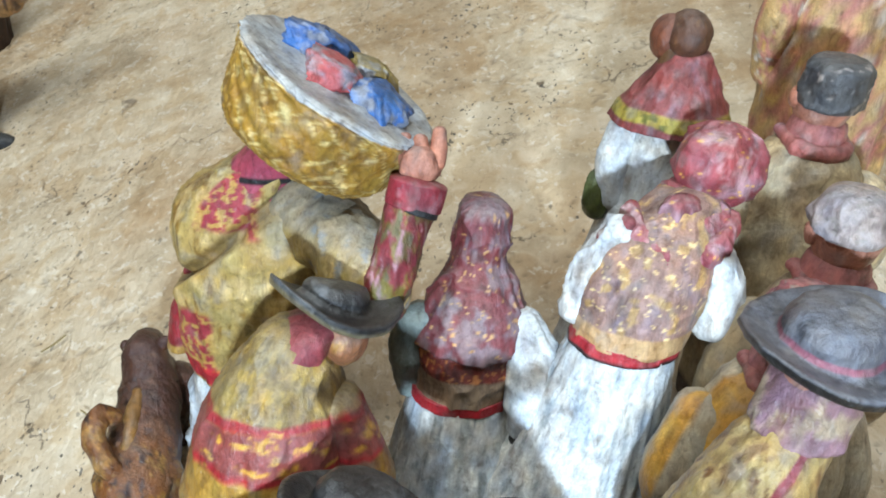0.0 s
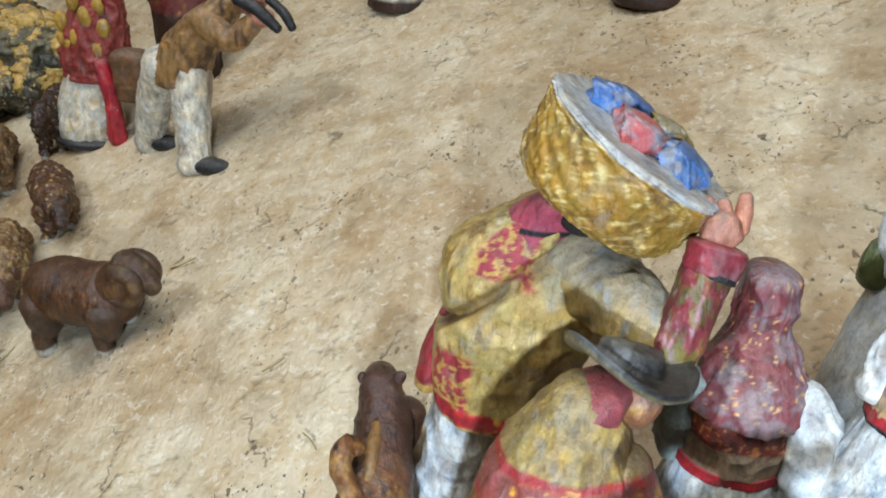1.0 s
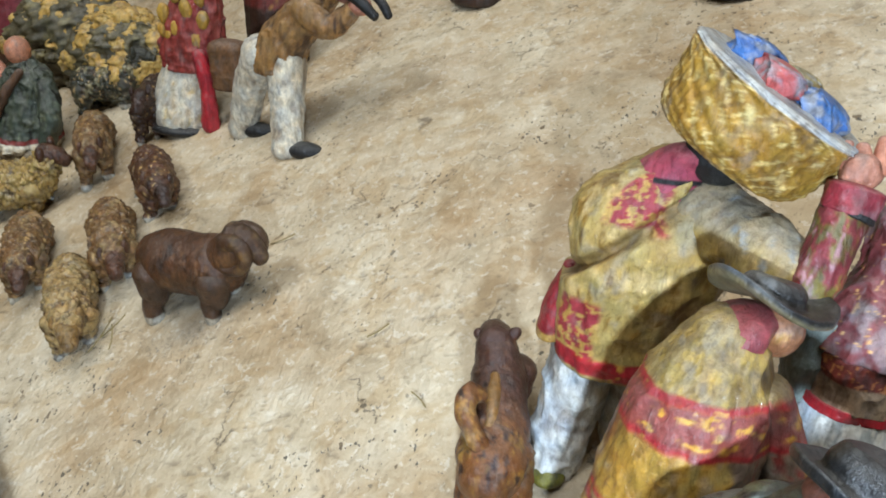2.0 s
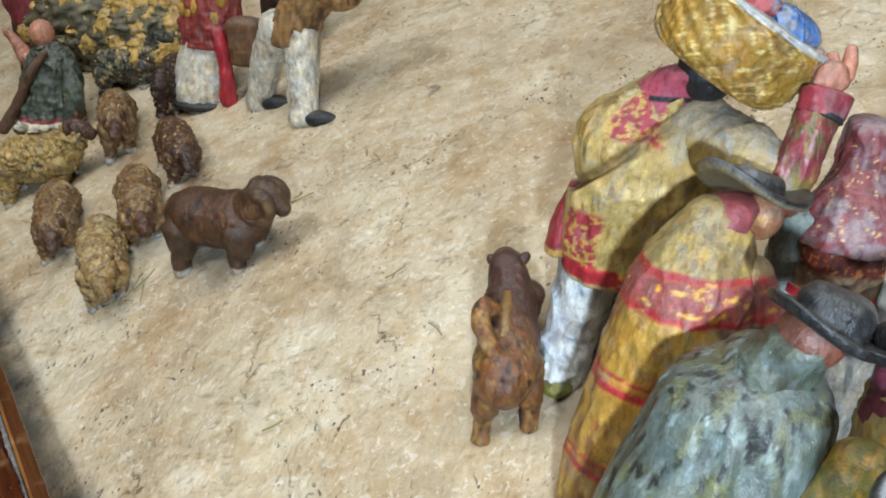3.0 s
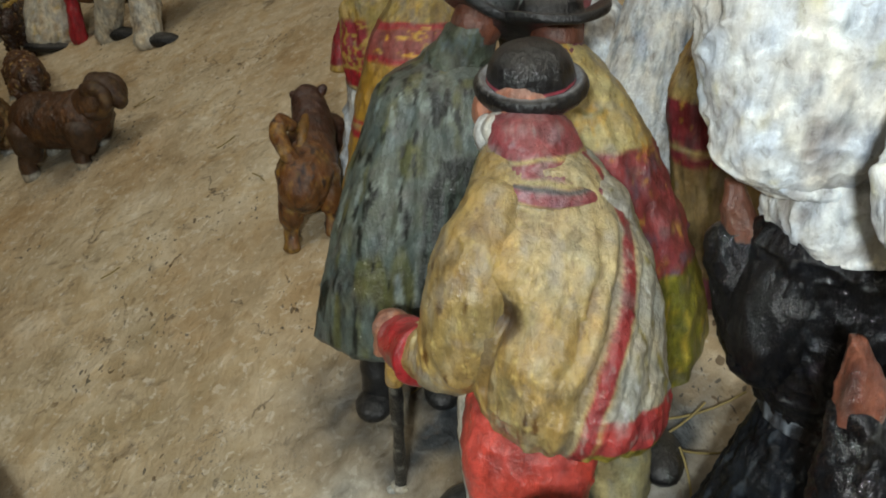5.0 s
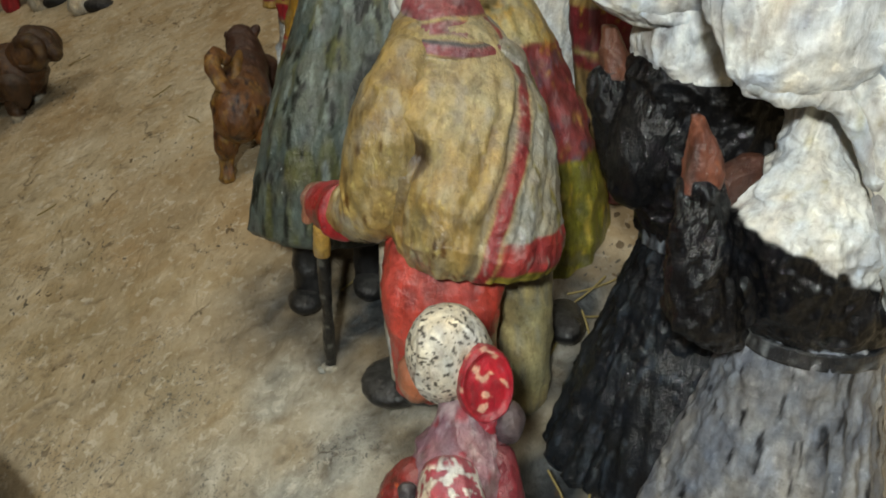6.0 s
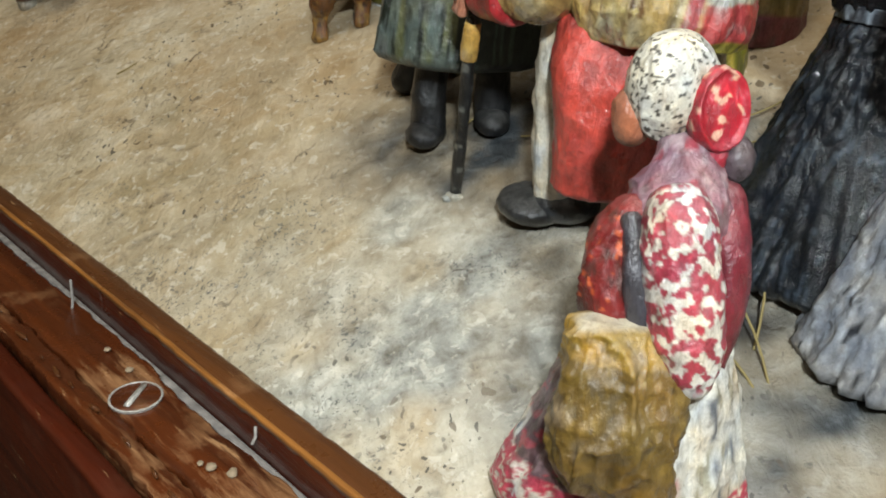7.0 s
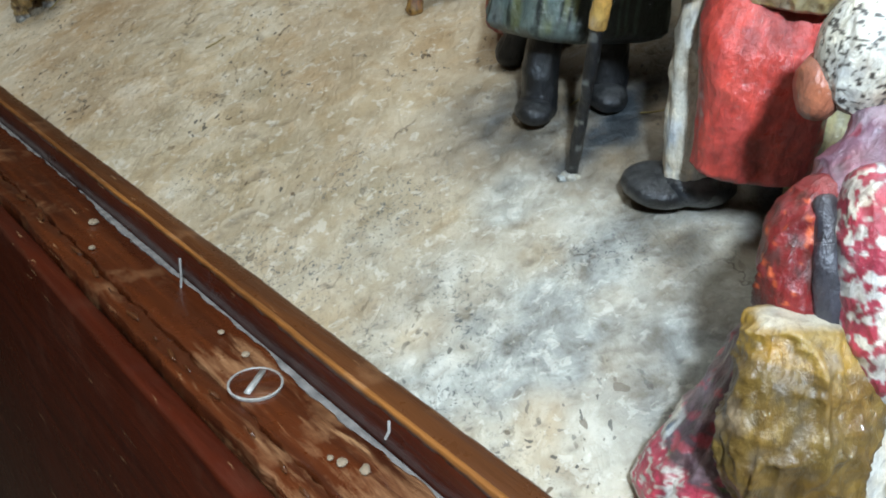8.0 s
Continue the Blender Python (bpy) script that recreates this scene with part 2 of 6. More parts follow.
        fleck = ramp(tree, chip.outputs["Fac"], [(low, (0, 0, 0)), (low + 0.018, (1, 1, 1))]).outputs["Color"]
        c = mixed(tree, c, lin(tint), times(times(fleck, strewn), 0.8))
    bent = add(tree, "ShaderNodeMapping", Scale=(1.0, 1.0, 0.0))
    warp = tree.nodes.new("ShaderNodeVectorMath")
    warp.operation = "MULTIPLY_ADD"
    wave = add(tree, "ShaderNodeTexNoise", Scale=110.0, Detail=4.0, Roughness=0.65)
    link(coord.outputs["Object"], wave.inputs["Vector"])
    link(wave.outputs["Color"], warp.inputs[0])
    warp.inputs[1].default_value = (0.016, 0.016, 0.016)
    link(coord.outputs["Object"], warp.inputs[2])
    link(warp.outputs["Vector"], bent.inputs["Vector"])
    cells = add(tree, "ShaderNodeTexVoronoi", Scale=24.0)
    cells.feature = "DISTANCE_TO_EDGE"
    link(bent.outputs["Vector"], cells.inputs["Vector"])
    line = ramp(tree, cells.outputs["Distance"], [(0.004, (1, 1, 1)), (0.011, (0, 0, 0))]).outputs["Color"]
    broken = ramp(tree, cloud(36.0, 4.0, 0.6), [(0.55, (0, 0, 0)), (0.62, (1, 1, 1))]).outputs["Color"]
    crack = times(line, broken)
    c = mixed(tree, c, lin("4a4034"), times(crack, 0.6))
    c = mixed(tree, c, lin("46382a"), times(layer("pit"), 0.4))
    link(c, bsdf.inputs["Base Color"])
    sheen = ramp(tree, mid, [(0.35, (0.62,) * 3), (0.65, (0.45,) * 3)])
    link(sheen.outputs["Color"], bsdf.inputs["Roughness"])
    bsdf.inputs["Specular IOR Level"].default_value = 0.35
    strokes = add(tree, "ShaderNodeMapping", Rotation=(0, 0, 0.7), Scale=(1.0, 0.4, 1.0))
    link(coord.outputs["Object"], strokes.inputs["Vector"])
    bristle = add(tree, "ShaderNodeTexNoise", Scale=210.0, Detail=5.0, Roughness=0.6, Distortion=1.2)
    link(strokes.outputs["Vector"], bristle.inputs["Vector"])
    relief = add(tree, "ShaderNodeBump", Strength=0.62, Distance=0.0026)
    rise = plus(plus(mid, times(crisp, 0.4)), times(bristle.outputs["Fac"], 0.8))
    link(plus(rise, times(crack, -0.5)), relief.inputs["Height"])
    link(relief.outputs["Normal"], bsdf.inputs["Normal"])
    return mat


def wood_material(name, dark, light, rough=0.28, scratch=0.25):
    """Varnished board, grain along its own x."""
    mat, tree, bsdf = nodes_of(name)
    link = tree.links.new
    coord = tree.nodes.new("ShaderNodeTexCoord")
    stretch = add(tree, "ShaderNodeMapping", Scale=(14.0, 260.0, 260.0))
    link(coord.outputs["Object"], stretch.inputs["Vector"])
    grain = add(tree, "ShaderNodeTexNoise", Scale=1.0, Detail=6.0, Roughness=0.65, Distortion=0.8)
    link(stretch.outputs["Vector"], grain.inputs["Vector"])
    wear = add(tree, "ShaderNodeTexNoise", Scale=42.0, Detail=5.0, Roughness=0.7)
    link(coord.outputs["Object"], wear.inputs["Vector"])
    c = ramp(tree, grain.outputs["Fac"], [(0.3, lin(dark)), (0.72, lin(light))]).outputs["Color"]
    rub = ramp(tree, wear.outputs["Fac"], [(0.55, (0, 0, 0)), (0.66, (1, 1, 1))])
    amount = add(tree, "ShaderNodeMath")
    amount.operation = "MULTIPLY"
    amount.inputs[1].default_value = scratch
    link(rub.outputs["Color"], amount.inputs[0])
    c = mixed(tree, c, lin("b98a5c"), amount.outputs[0])
    streak = add(tree, "ShaderNodeMapping", Scale=(60.0, 420.0, 420.0))
    link(coord.outputs["Object"], streak.inputs["Vector"])
    flaked = add(tree, "ShaderNodeTexNoise", Scale=1.0, Detail=5.0, Roughness=0.7, Distortion=0.6)
    link(streak.outputs["Vector"], flaked.inputs["Vector"])
    worn = tree.nodes.new("ShaderNodeAttribute")
    worn.attribute_name = "worn"
    off = add(tree, "ShaderNodeMath")
    link(worn.outputs["Fac"], off.inputs[0])
    link(flaked.outputs["Fac"], off.inputs[1])
    bare = ramp(tree, off.outputs[0], [(0.72, (0, 0, 0)), (0.95, (0.85, 0.85, 0.85))])
    c = mixed(tree, c, lin("8f6846"), bare.outputs["Color"])
    speck = ramp(tree, flaked.outputs["Fac"], [(0.66, (0, 0, 0)), (0.7, (0.6, 0.6, 0.6))])
    c = mixed(tree, c, lin("a8825a"), speck.outputs["Color"])
    link(c, bsdf.inputs["Base Color"])
    gloss = ramp(tree, wear.outputs["Fac"], [(0.3, (rough,) * 3), (0.75, (rough + 0.3,) * 3)])
    link(gloss.outputs["Color"], bsdf.inputs["Roughness"])
    bsdf.inputs["Coat Weight"].default_value = 0.45
    bsdf.inputs["Coat Roughness"].default_value = 0.14
    relief = add(tree, "ShaderNodeBump", Strength=0.5, Distance=0.0008)
    rise = add(tree, "ShaderNodeMath")
    link(grain.outputs["Fac"], rise.inputs[0])
    link(flaked.outputs["Fac"], rise.inputs[1])
    link(rise.outputs[0], relief.inputs["Height"])
    link(relief.outputs["Normal"], bsdf.inputs["Normal"])
    return mat


def simple_material(name, code, rough, metal=0.0, size=60.0, vary=0.25):
    mat, tree, bsdf = nodes_of(name)
    coord = tree.nodes.new("ShaderNodeTexCoord")
    n = add(tree, "ShaderNodeTexNoise", Scale=size, Detail=5.0, Roughness=0.6)
    tree.links.new(coord.outputs["Object"], n.inputs["Vector"])
    a = lin(code)
    c = ramp(tree, n.outputs["Fac"], [(0.3, a * (1 - vary)), (0.7, a)])
    tree.links.new(c.outputs["Color"], bsdf.inputs["Base Color"])
    bsdf.inputs["Roughness"].default_value = rough
    bsdf.inputs["Metallic"].default_value = metal
    relief = add(tree, "ShaderNodeBump", Strength=0.25, Distance=0.0006)
    tree.links.new(n.outputs["Fac"], relief.inputs["Height"])
    tree.links.new(relief.outputs["Normal"], bsdf.inputs["Normal"])
    return mat


GROUND = ground_material()
WOOD_RAIL = wood_material("varnished_rail_wood", "351b0d", "5c3619", 0.18, 0.2)
WOOD_LEDGE = wood_material("worn_ledge_wood", "2e1409", "57290f", 0.16, 0.22)
WOOD_EDGE = wood_material("rubbed_edge_wood", "4a2812", "9c662e", 0.2, 0.5)
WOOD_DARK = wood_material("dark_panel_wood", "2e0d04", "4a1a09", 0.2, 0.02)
DUST = simple_material("grey_dust", "857f78", 0.95, 0.0, 300.0, 0.7)
CHIP = simple_material("pale_chip", "8a7860", 0.8, 0.0, 300.0)
BARE = simple_material("worn_bare_metal", "b0aba2", 0.5, 0.2, 900.0, 0.5)
STRAW = simple_material("dry_straw", "8a7a4a", 0.7, 0.0, 500.0)
WALL = simple_material("room_wall_paint", "b9a98e", 0.9, 0.0, 6.0, 0.1)
FLOOR = simple_material("room_floor_stone", "77695a", 0.6, 0.0, 8.0, 0.3)


# ---- shaping in mm ----
def spline(rows, n):
    """n rows on a smooth curve through the rows."""
    r = np.asarray(rows, float)
    if len(r) == 2:
        return r[0] + (r[1] - r[0]) * np.linspace(0, 1, n)[:, None]
    e = np.vstack([2 * r[0] - r[1], r, 2 * r[-1] - r[-2]])
    s = np.linspace(0, len(r) - 1 - 1e-9, n)
    k = s.astype(int)
    t = (s - k)[:, None]
    a, b, c, d = e[k], e[k + 1], e[k + 2], e[k + 3]
    return 0.5 * (2 * b + (c - a) * t + (2 * a - 5 * b + 4 * c - d) * t ** 2 + (3 * b - a - 3 * c + d) * t ** 3)


def unit(v):
    v = np.asarray(v, float)
    return v / np.linalg.norm(v)


def axes_of(axis, ahead=(0, 1, 0)):
    w = unit(axis)
    v = np.asarray(ahead, float) - w * np.dot(ahead, w)
    if np.linalg.norm(v) < 1e-6:
        v = np.array([1.0, 0, 0]) - w * w[0]
    v = unit(v)
    return np.cross(v, w), v, w


class Clay:
    """One figure: shapes in mm gathered into one painted mesh. x, y: where it stands."""

    def __init__(self, x, y, seed=1, woolly=False):
        self.woolly = woolly
        self.base = np.array([x, y, ground_z(x, y)], float)
        self.v, self.f, self.c, self.n, self.seed = [], [], [], 0, seed
        self.dirt = 1.0

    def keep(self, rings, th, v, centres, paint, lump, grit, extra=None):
        m, nu = rings.shape[:2]
        p = rings.reshape(-1, 3) - self.base
        out = (rings - centres[:, None, :]).reshape(-1, 3)
        out /= np.maximum(np.linalg.norm(out, axis=1), 1e-9)[:, None]
        self.seed += 1
        bend = p + 2.2 * np.stack([value_noise(p / 7.0, self.seed + 7), value_noise(p / 7.0, self.seed + 8), value_noise(p / 7.0, self.seed + 9)], -1)
        crease = (1 - np.abs(value_noise(bend / np.array([6.0, 6.0, 15.0]), self.seed + 90))) ** 5
        crinkle = (1 - np.abs(value_noise(bend / np.array([2.6, 2.6, 5.5]), self.seed + 70))) ** 4
        push = 0.5 * lump * fbm(p / np.array([9.0, 9.0, 13.0]), 2, self.seed) + grit * fbm(p / np.array([1.4, 1.4, 2.6]), 2, self.seed + 50)
        if self.woolly:
            curl = np.abs(value_noise(bend / 3.4, self.seed + 60)) ** 0.6
            lock = np.abs(value_noise(bend / 1.7, self.seed + 66)) ** 0.7
            push = push + 2.6 * lump * (curl - 0.4) + 1.3 * lump * (lock - 0.4)
        else:
            push = push + 0.6 * lump * (crease - 0.3) + 0.26 * lump * (crinkle - 0.3)
        if extra:
            push = push + extra(np.tile(th, m), np.repeat(v, nu), p)
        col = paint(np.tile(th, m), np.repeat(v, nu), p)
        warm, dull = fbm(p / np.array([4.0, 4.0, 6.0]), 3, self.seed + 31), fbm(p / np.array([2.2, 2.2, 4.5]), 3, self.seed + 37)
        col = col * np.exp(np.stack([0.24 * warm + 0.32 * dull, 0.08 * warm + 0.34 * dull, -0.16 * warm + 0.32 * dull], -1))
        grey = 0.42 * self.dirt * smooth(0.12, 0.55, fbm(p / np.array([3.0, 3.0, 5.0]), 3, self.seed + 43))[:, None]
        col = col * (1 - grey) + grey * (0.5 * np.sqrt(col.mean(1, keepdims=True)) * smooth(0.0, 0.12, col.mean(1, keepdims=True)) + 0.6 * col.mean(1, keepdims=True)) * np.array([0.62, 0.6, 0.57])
        # Painted shade: vertex colour darkens where the surface is pushed inward.
        hollow_shade = smooth(0.1, 1.1, -push / max(0.35 * lump + 0.6 * grit, 0.2))
        col = col * (1 - 0.5 * hollow_shade[:, None] * np.array([0.85, 0.95, 1.0]))
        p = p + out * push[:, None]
        i = np.arange(m * nu).reshape(m, nu) + self.n
        j = np.roll(i, -1, axis=1)
        quads = np.stack([i[:-1], j[:-1], j[1:], i[1:]], -1).reshape(-1, 4)
        self.v.append(p)
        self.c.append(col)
        self.f.extend(quads.tolist())
        self.f.append(i[0][::-1].tolist())
        self.f.append(i[-1].tolist())
        self.n += m * nu

    def loft(self, rows, paint, nu=96, nv=84, across=False, fold=0.0, folds=9, hem=True, lump=0.7, grit=0.2, ends=(0.3, 0.6), square=2.0, extra=None):
        """Skin over rings. rows: x, y, z, half width, half depth in mm, bottom first. across: rings square to the path, else level."""
        r = spline(rows, nv)
        tang = np.gradient(r[:, :3], axis=0)
        tang /= np.maximum(np.linalg.norm(tang, axis=1), 1e-9)[:, None]
        steps = np.radians([90, 78, 60, 40, 20])
        lo = min(r[0, 3], r[0, 4]) * ends[0]
        hi = min(r[-1, 3], r[-1, 4]) * ends[1]
        first = [np.r_[r[0, :3] - tang[0] * lo * math.sin(a), r[0, 3:] * max(math.cos(a), 0.03)] for a in steps]
        last = [np.r_[r[-1, :3] + tang[-1] * hi * math.sin(a), r[-1, 3:] * max(math.cos(a), 0.03)] for a in steps[::-1]]
        v = np.r_[np.zeros(5), np.linspace(0, 1, nv), np.ones(5)]
        tang = np.vstack([np.tile(tang[0], (5, 1)), tang, np.tile(tang[-1], (5, 1))])
        r = np.vstack([first, r, last])
        th = np.linspace(-math.pi, math.pi, nu, endpoint=False)
        cs, sn = np.cos(th), np.sin(th)
        if square != 2.0:
            k = (np.abs(cs) ** square + np.abs(sn) ** square) ** (-1 / square)
            cs, sn = cs * k, sn * k
        if across:
            first_side = np.cross(tang[0], [0.0, 0, 1] if abs(tang[0, 2]) < 0.9 else [0.0, 1, 0])
            side = [unit(first_side)]
            for k in range(1, len(tang)):
                side.append(unit(side[-1] - tang[k] * np.dot(side[-1], tang[k])))
            side = np.array(side)
            other = np.cross(side, tang)
        else:
            side = np.tile([1.0, 0, 0], (len(r), 1))
            other = np.tile([0, 1.0, 0], (len(r), 1))
        scale = np.ones((len(r), nu))
        if fold:
            far = (1 - v) if hem else np.ones_like(v)
            wave = np.sin(folds * th[None, :] + 2.4 * np.sin(2 * th[None, :] + self.seed) + 1.3 * np.sin(5 * th[None, :] + 2 * self.seed) + 1.1 * np.sin(5 * v[:, None] + self.seed))
            wave = wave * (0.6 + 0.4 * np.sin(3 * th[None, :] + 4 * v[:, None] + self.seed)) + 0.15 * np.sin(2.7 * folds * np.cos(th[None, :] + 0.3) + 2 * v[:, None])
            scale = 1 + fold * (0.25 + 0.75 * far[:, None]) * wave
        rings = r[:, None, :3] + scale[..., None] * (cs[None, :, None] * (r[:, 3, None] * side)[:, None, :] + sn[None, :, None] * (r[:, 4, None] * other)[:, None, :])
        self.keep(rings, th, v, r[:, :3], paint, lump, grit, extra)

    def tube(self, rows, paint, nu=40, nv=40, lump=0.55, grit=0.16, ends=(0.8, 0.8), **more):
        """A limb: rows of x, y, z, radius."""
        self.loft([(*q, q[3]) for q in rows], paint, nu, nv, True, lump=lump, grit=grit, ends=ends, **more)

    def turned(self, at, axis, profile, paint, nu=56, nv=40, wide=1.0, deep=1.0, ahead=(0, 1, 0), lump=0.4, grit=0.12, wave=0.0, extra=None):
        """A turned shape: profile rows of (radius, height along the axis)."""
        a, b, w = axes_of(axis, ahead)
        r = spline(profile, nv)
        th = np.linspace(-math.pi, math.pi, nu, endpoint=False)
        at = np.asarray(at, float)
        lift = wave * np.sin(2 * th + 0.6)[None, :] * (r[:, 0, None] / r[:, 0].max()) ** 2
        rad = np.maximum(r[:, 0], 0.02)
        rings = at + rad[:, None, None] * (np.cos(th)[None, :, None] * a * wide + np.sin(th)[None, :, None] * b * deep) + (r[:, 1, None] + lift)[..., None] * w
        self.keep(rings, th, np.linspace(0, 1, nv), at + r[:, 1, None] * w, paint, lump, grit, extra)

    def blob(self, at, size, paint, axis=(0, 0, 1), ahead=(0, 1, 0), nu=44, nv=30, lump=0.6, grit=0.16):
        """A lump of half sizes (across, ahead, along the axis)."""
        a = np.linspace(-math.pi / 2, math.pi / 2, nv)
        prof = np.stack([np.cos(a), np.sin(a) * size[2]], -1)
        self.turned(at, axis, prof, paint, nu, nv, size[0], size[1], ahead, lump, grit)

    def hat(self, at, axis, brim, crown, tall, paint, wave=1.2, deep=1.0, curl=1.0):
        prof = [(0.3, -0.6), (crown, -0.8), (brim - 1, -0.9 + curl * 0.4), (brim, 0.2 + curl), (brim - 0.8, 0.9 + curl), (crown + 1.5, 0.7), (crown, 1.6), (crown * 0.96, tall * 0.6), (crown * 0.75, tall * 0.92), (crown * 0.35, tall), (0.2, tall)]
        self.turned(at, axis, prof, paint, 64, 70, 1.0, deep, lump=0.6, grit=0.2, wave=wave)

    def done(self, name, label, category, material, group=""):
        mesh = bpy.data.meshes.new(name)
        v = np.vstack(self.v) * 0.001
        mesh.from_pydata(v.tolist(), [], self.f)
        layer = mesh.attributes.new("paint", "FLOAT_COLOR", "POINT")
        rgba = np.ones((len(v), 4), np.float32)
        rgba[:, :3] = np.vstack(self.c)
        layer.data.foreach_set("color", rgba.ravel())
        mesh.polygons.foreach_set("use_smooth", np.ones(len(mesh.polygons), bool))
        mesh.materials.append(material)
        mesh.update()
        ob = new(name, mesh)
        ob.location = self.base * 0.001
        return tagged(ob, label, category, group)


def mesh_object(name, verts, faces, material, smooth_faces=False, parent=None):
    mesh = bpy.data.meshes.new(name)
    mesh.from_pydata(np.asarray(verts).tolist(), [], faces.tolist() if isinstance(faces, np.ndarray) else [tuple(f) for f in faces])
    mesh.materials.append(material)
    if smooth_faces:
        mesh.polygons.foreach_set("use_smooth", np.ones(len(mesh.polygons), bool))
    mesh.update()
    ob = new(name, mesh)
    ob.parent = parent
    return ob


def box_mesh(name, size, material, bevel=0.0, parent=None, rough=0.0, cuts=0):
    """A box round its own centre with worn, rounded edges."""
    bm = bmesh.new()
    bmesh.ops.create_cube(bm, size=1.0)
    bmesh.ops.scale(bm, vec=size, verts=bm.verts)
    if bevel:
        bmesh.ops.bevel(bm, geom=list(bm.edges), offset=bevel, segments=3, affect="EDGES")
    if cuts:
        long = [e for e in bm.edges if e.calc_length() > 0.8 * max(size)]
        bmesh.ops.subdivide_edges(bm, edges=long, cuts=cuts)
    if rough:
        for v in bm.verts:
            v.co += rough * Vector((0, noise.noise(v.co * 60), noise.noise(v.co * 60 + Vector((5, 3, 1)))))
    mesh = bpy.data.meshes.new(name)
    bm.to_mesh(mesh)
    bm.free()
    mesh.materials.append(material)
    mesh.polygons.foreach_set("use_smooth", np.ones(len(mesh.polygons), bool))
    ob = new(name, mesh)
    ob.parent = parent
    return ob


# ---- structure ----
INNER, ALONG = np.array([0.669, 0.743]), np.array([-0.743, 0.669])


def plan(s, r):
    """Plan place in mm from the distance across (s) and along (r) the front rail."""
    return INNER * s + ALONG * r


def build_ground():
    s = np.r_[np.arange(-136, 250, 1.3), np.arange(250, 330, 3.0), np.arange(330, 1150, 10.0)]
    r = np.r_[np.arange(-520, -150, 9.0), np.arange(-150, 380, 1.3), np.arange(380, 460, 4.0), np.arange(460, 1150, 10.0)]
    gs, gr = np.meshgrid(s, r, indexing="ij")
    x = INNER[0] * gs + ALONG[0] * gr
    y = INNER[1] * gs + ALONG[1] * gr
    flat = np.stack([x.ravel(), y.ravel(), np.zeros(x.size)], -1)

    def spots(rows, power=1):
        out = np.zeros(len(flat))
        for cx, cy, rad, amount in rows:
            d2 = ((flat[:, 0] - cx) ** 2 + (flat[:, 1] - cy) ** 2) / rad ** 2
            out = np.maximum(out, amount * np.exp(-d2 ** power))
        return out
    wavy = flat + 3.0 * np.stack([value_noise(flat / 8.0, 81), value_noise(flat / 8.0, 82), 0 * x.ravel()], -1)
    pit = smooth(0.66, 0.8, value_noise(wavy / np.array([2.4, 1.8, 1.0]), 44) + 0.3 * value_noise(flat / 1.5, 45)) * smooth(-0.15, 0.25, fbm(flat / 35.0, 2, 46))
    ridge = 1 - np.abs(fbm(wavy / np.array([26.0, 34.0, 1.0]), 3, 47))
    crack = smooth(0.982, 0.994, ridge) * smooth(0.05, 0.25, fbm(flat / 28.0, 2, 48))
    pit = np.maximum(pit, 0.8 * crack)
    flake = smooth(0.05, 0.2, fbm(wavy / 6.5, 2, 49)) + 0.6 * smooth(0.15, 0.25, fbm(wavy / 3.2, 2, 50))
    z = ground_z(x, y).ravel() + 2.0 * fbm(flat / 60.0, 2, 5) + 0.8 * fbm(flat / 14.0, 3, 8) + 0.3 * flake - 0.55 * pit - 0.9
    flat[:, 2] = z
    i = np.arange(x.size).reshape(x.shape)
    quads = np.stack([i[:-1, :-1], i[1:, :-1], i[1:, 1:], i[:-1, 1:]], -1).reshape(-1, 4)
    ob = mesh_object("ground", flat * 0.001, quads[:, ::-1], GROUND, True)
    flat[:, 2] = 0
    # Darker grey round the figures' feet and along the rail, broken by noise.
    grey_patch = spots(((-8, -38, 16, 1.0), (22, -50, 24, 1.0), (10, -32, 32, 1.0), (-27, -27, 14, 0.9), (14, -68, 15, 0.7), (0, -37, 20, 1.0), (-18, -30, 14, 1.0), (40, -60, 40, 0.95), (70, -100, 60, 0.95), (-20, -20, 30, 0.7), (20, 20, 30, 0.6), (-45, 62, 14, 0.35), (-218, 156, 22, 0.5), (34, -132, 25, 0.5), (52, -90, 30, 0.6)), 2)
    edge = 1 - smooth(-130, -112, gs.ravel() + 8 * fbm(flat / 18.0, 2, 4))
    grey_patch = np.maximum(grey_patch, 0.6 * edge)
    grey_patch = np.clip(grey_patch * (0.9 + 0.9 * fbm(flat / 12.0, 3, 31)), 0, 1)
    chalk = spots(((-15, -100, 48, 0.9), (-24, -54, 15, 1.0), (20, -120, 40, 0.8), (-50, -108, 36, 0.9), (-70, -70, 40, 0.5), (-6, -80, 30, 0.9)))
    chalk = np.clip(chalk * (0.85 + 1.2 * fbm(flat / 15.0, 4, 61)), 0, 1)
    scuff = spots(((-72, -46, 26, 1.0), (-40, -95, 30, 0.8), (-90, -66, 28, 0.9), (-128, -24, 22, 0.7), (-20, -118, 30, 0.7), (-5, -82, 24, 0.6), (-150, 30, 30, 0.35), (-218, 152, 24, 0.9), (-275, 140, 18, 0.6)))
    scuff = np.clip(scuff * (0.95 + 2.2 * fbm(flat / 11.0, 3, 63)), 0, 1)
    # Patches of darker tan on the ground near the rail.
    tan_patch = spots(((-120, 0, 60, 0.8), (-70, -55, 40, 0.75), (-45, -20, 30, 0.6), (-160, 60, 60, 0.5), (-55, -95, 26, 0.5)))
    tan_patch = np.clip(tan_patch * (0.9 + 1.0 * fbm(flat / 20.0, 3, 67)), 0, 1)
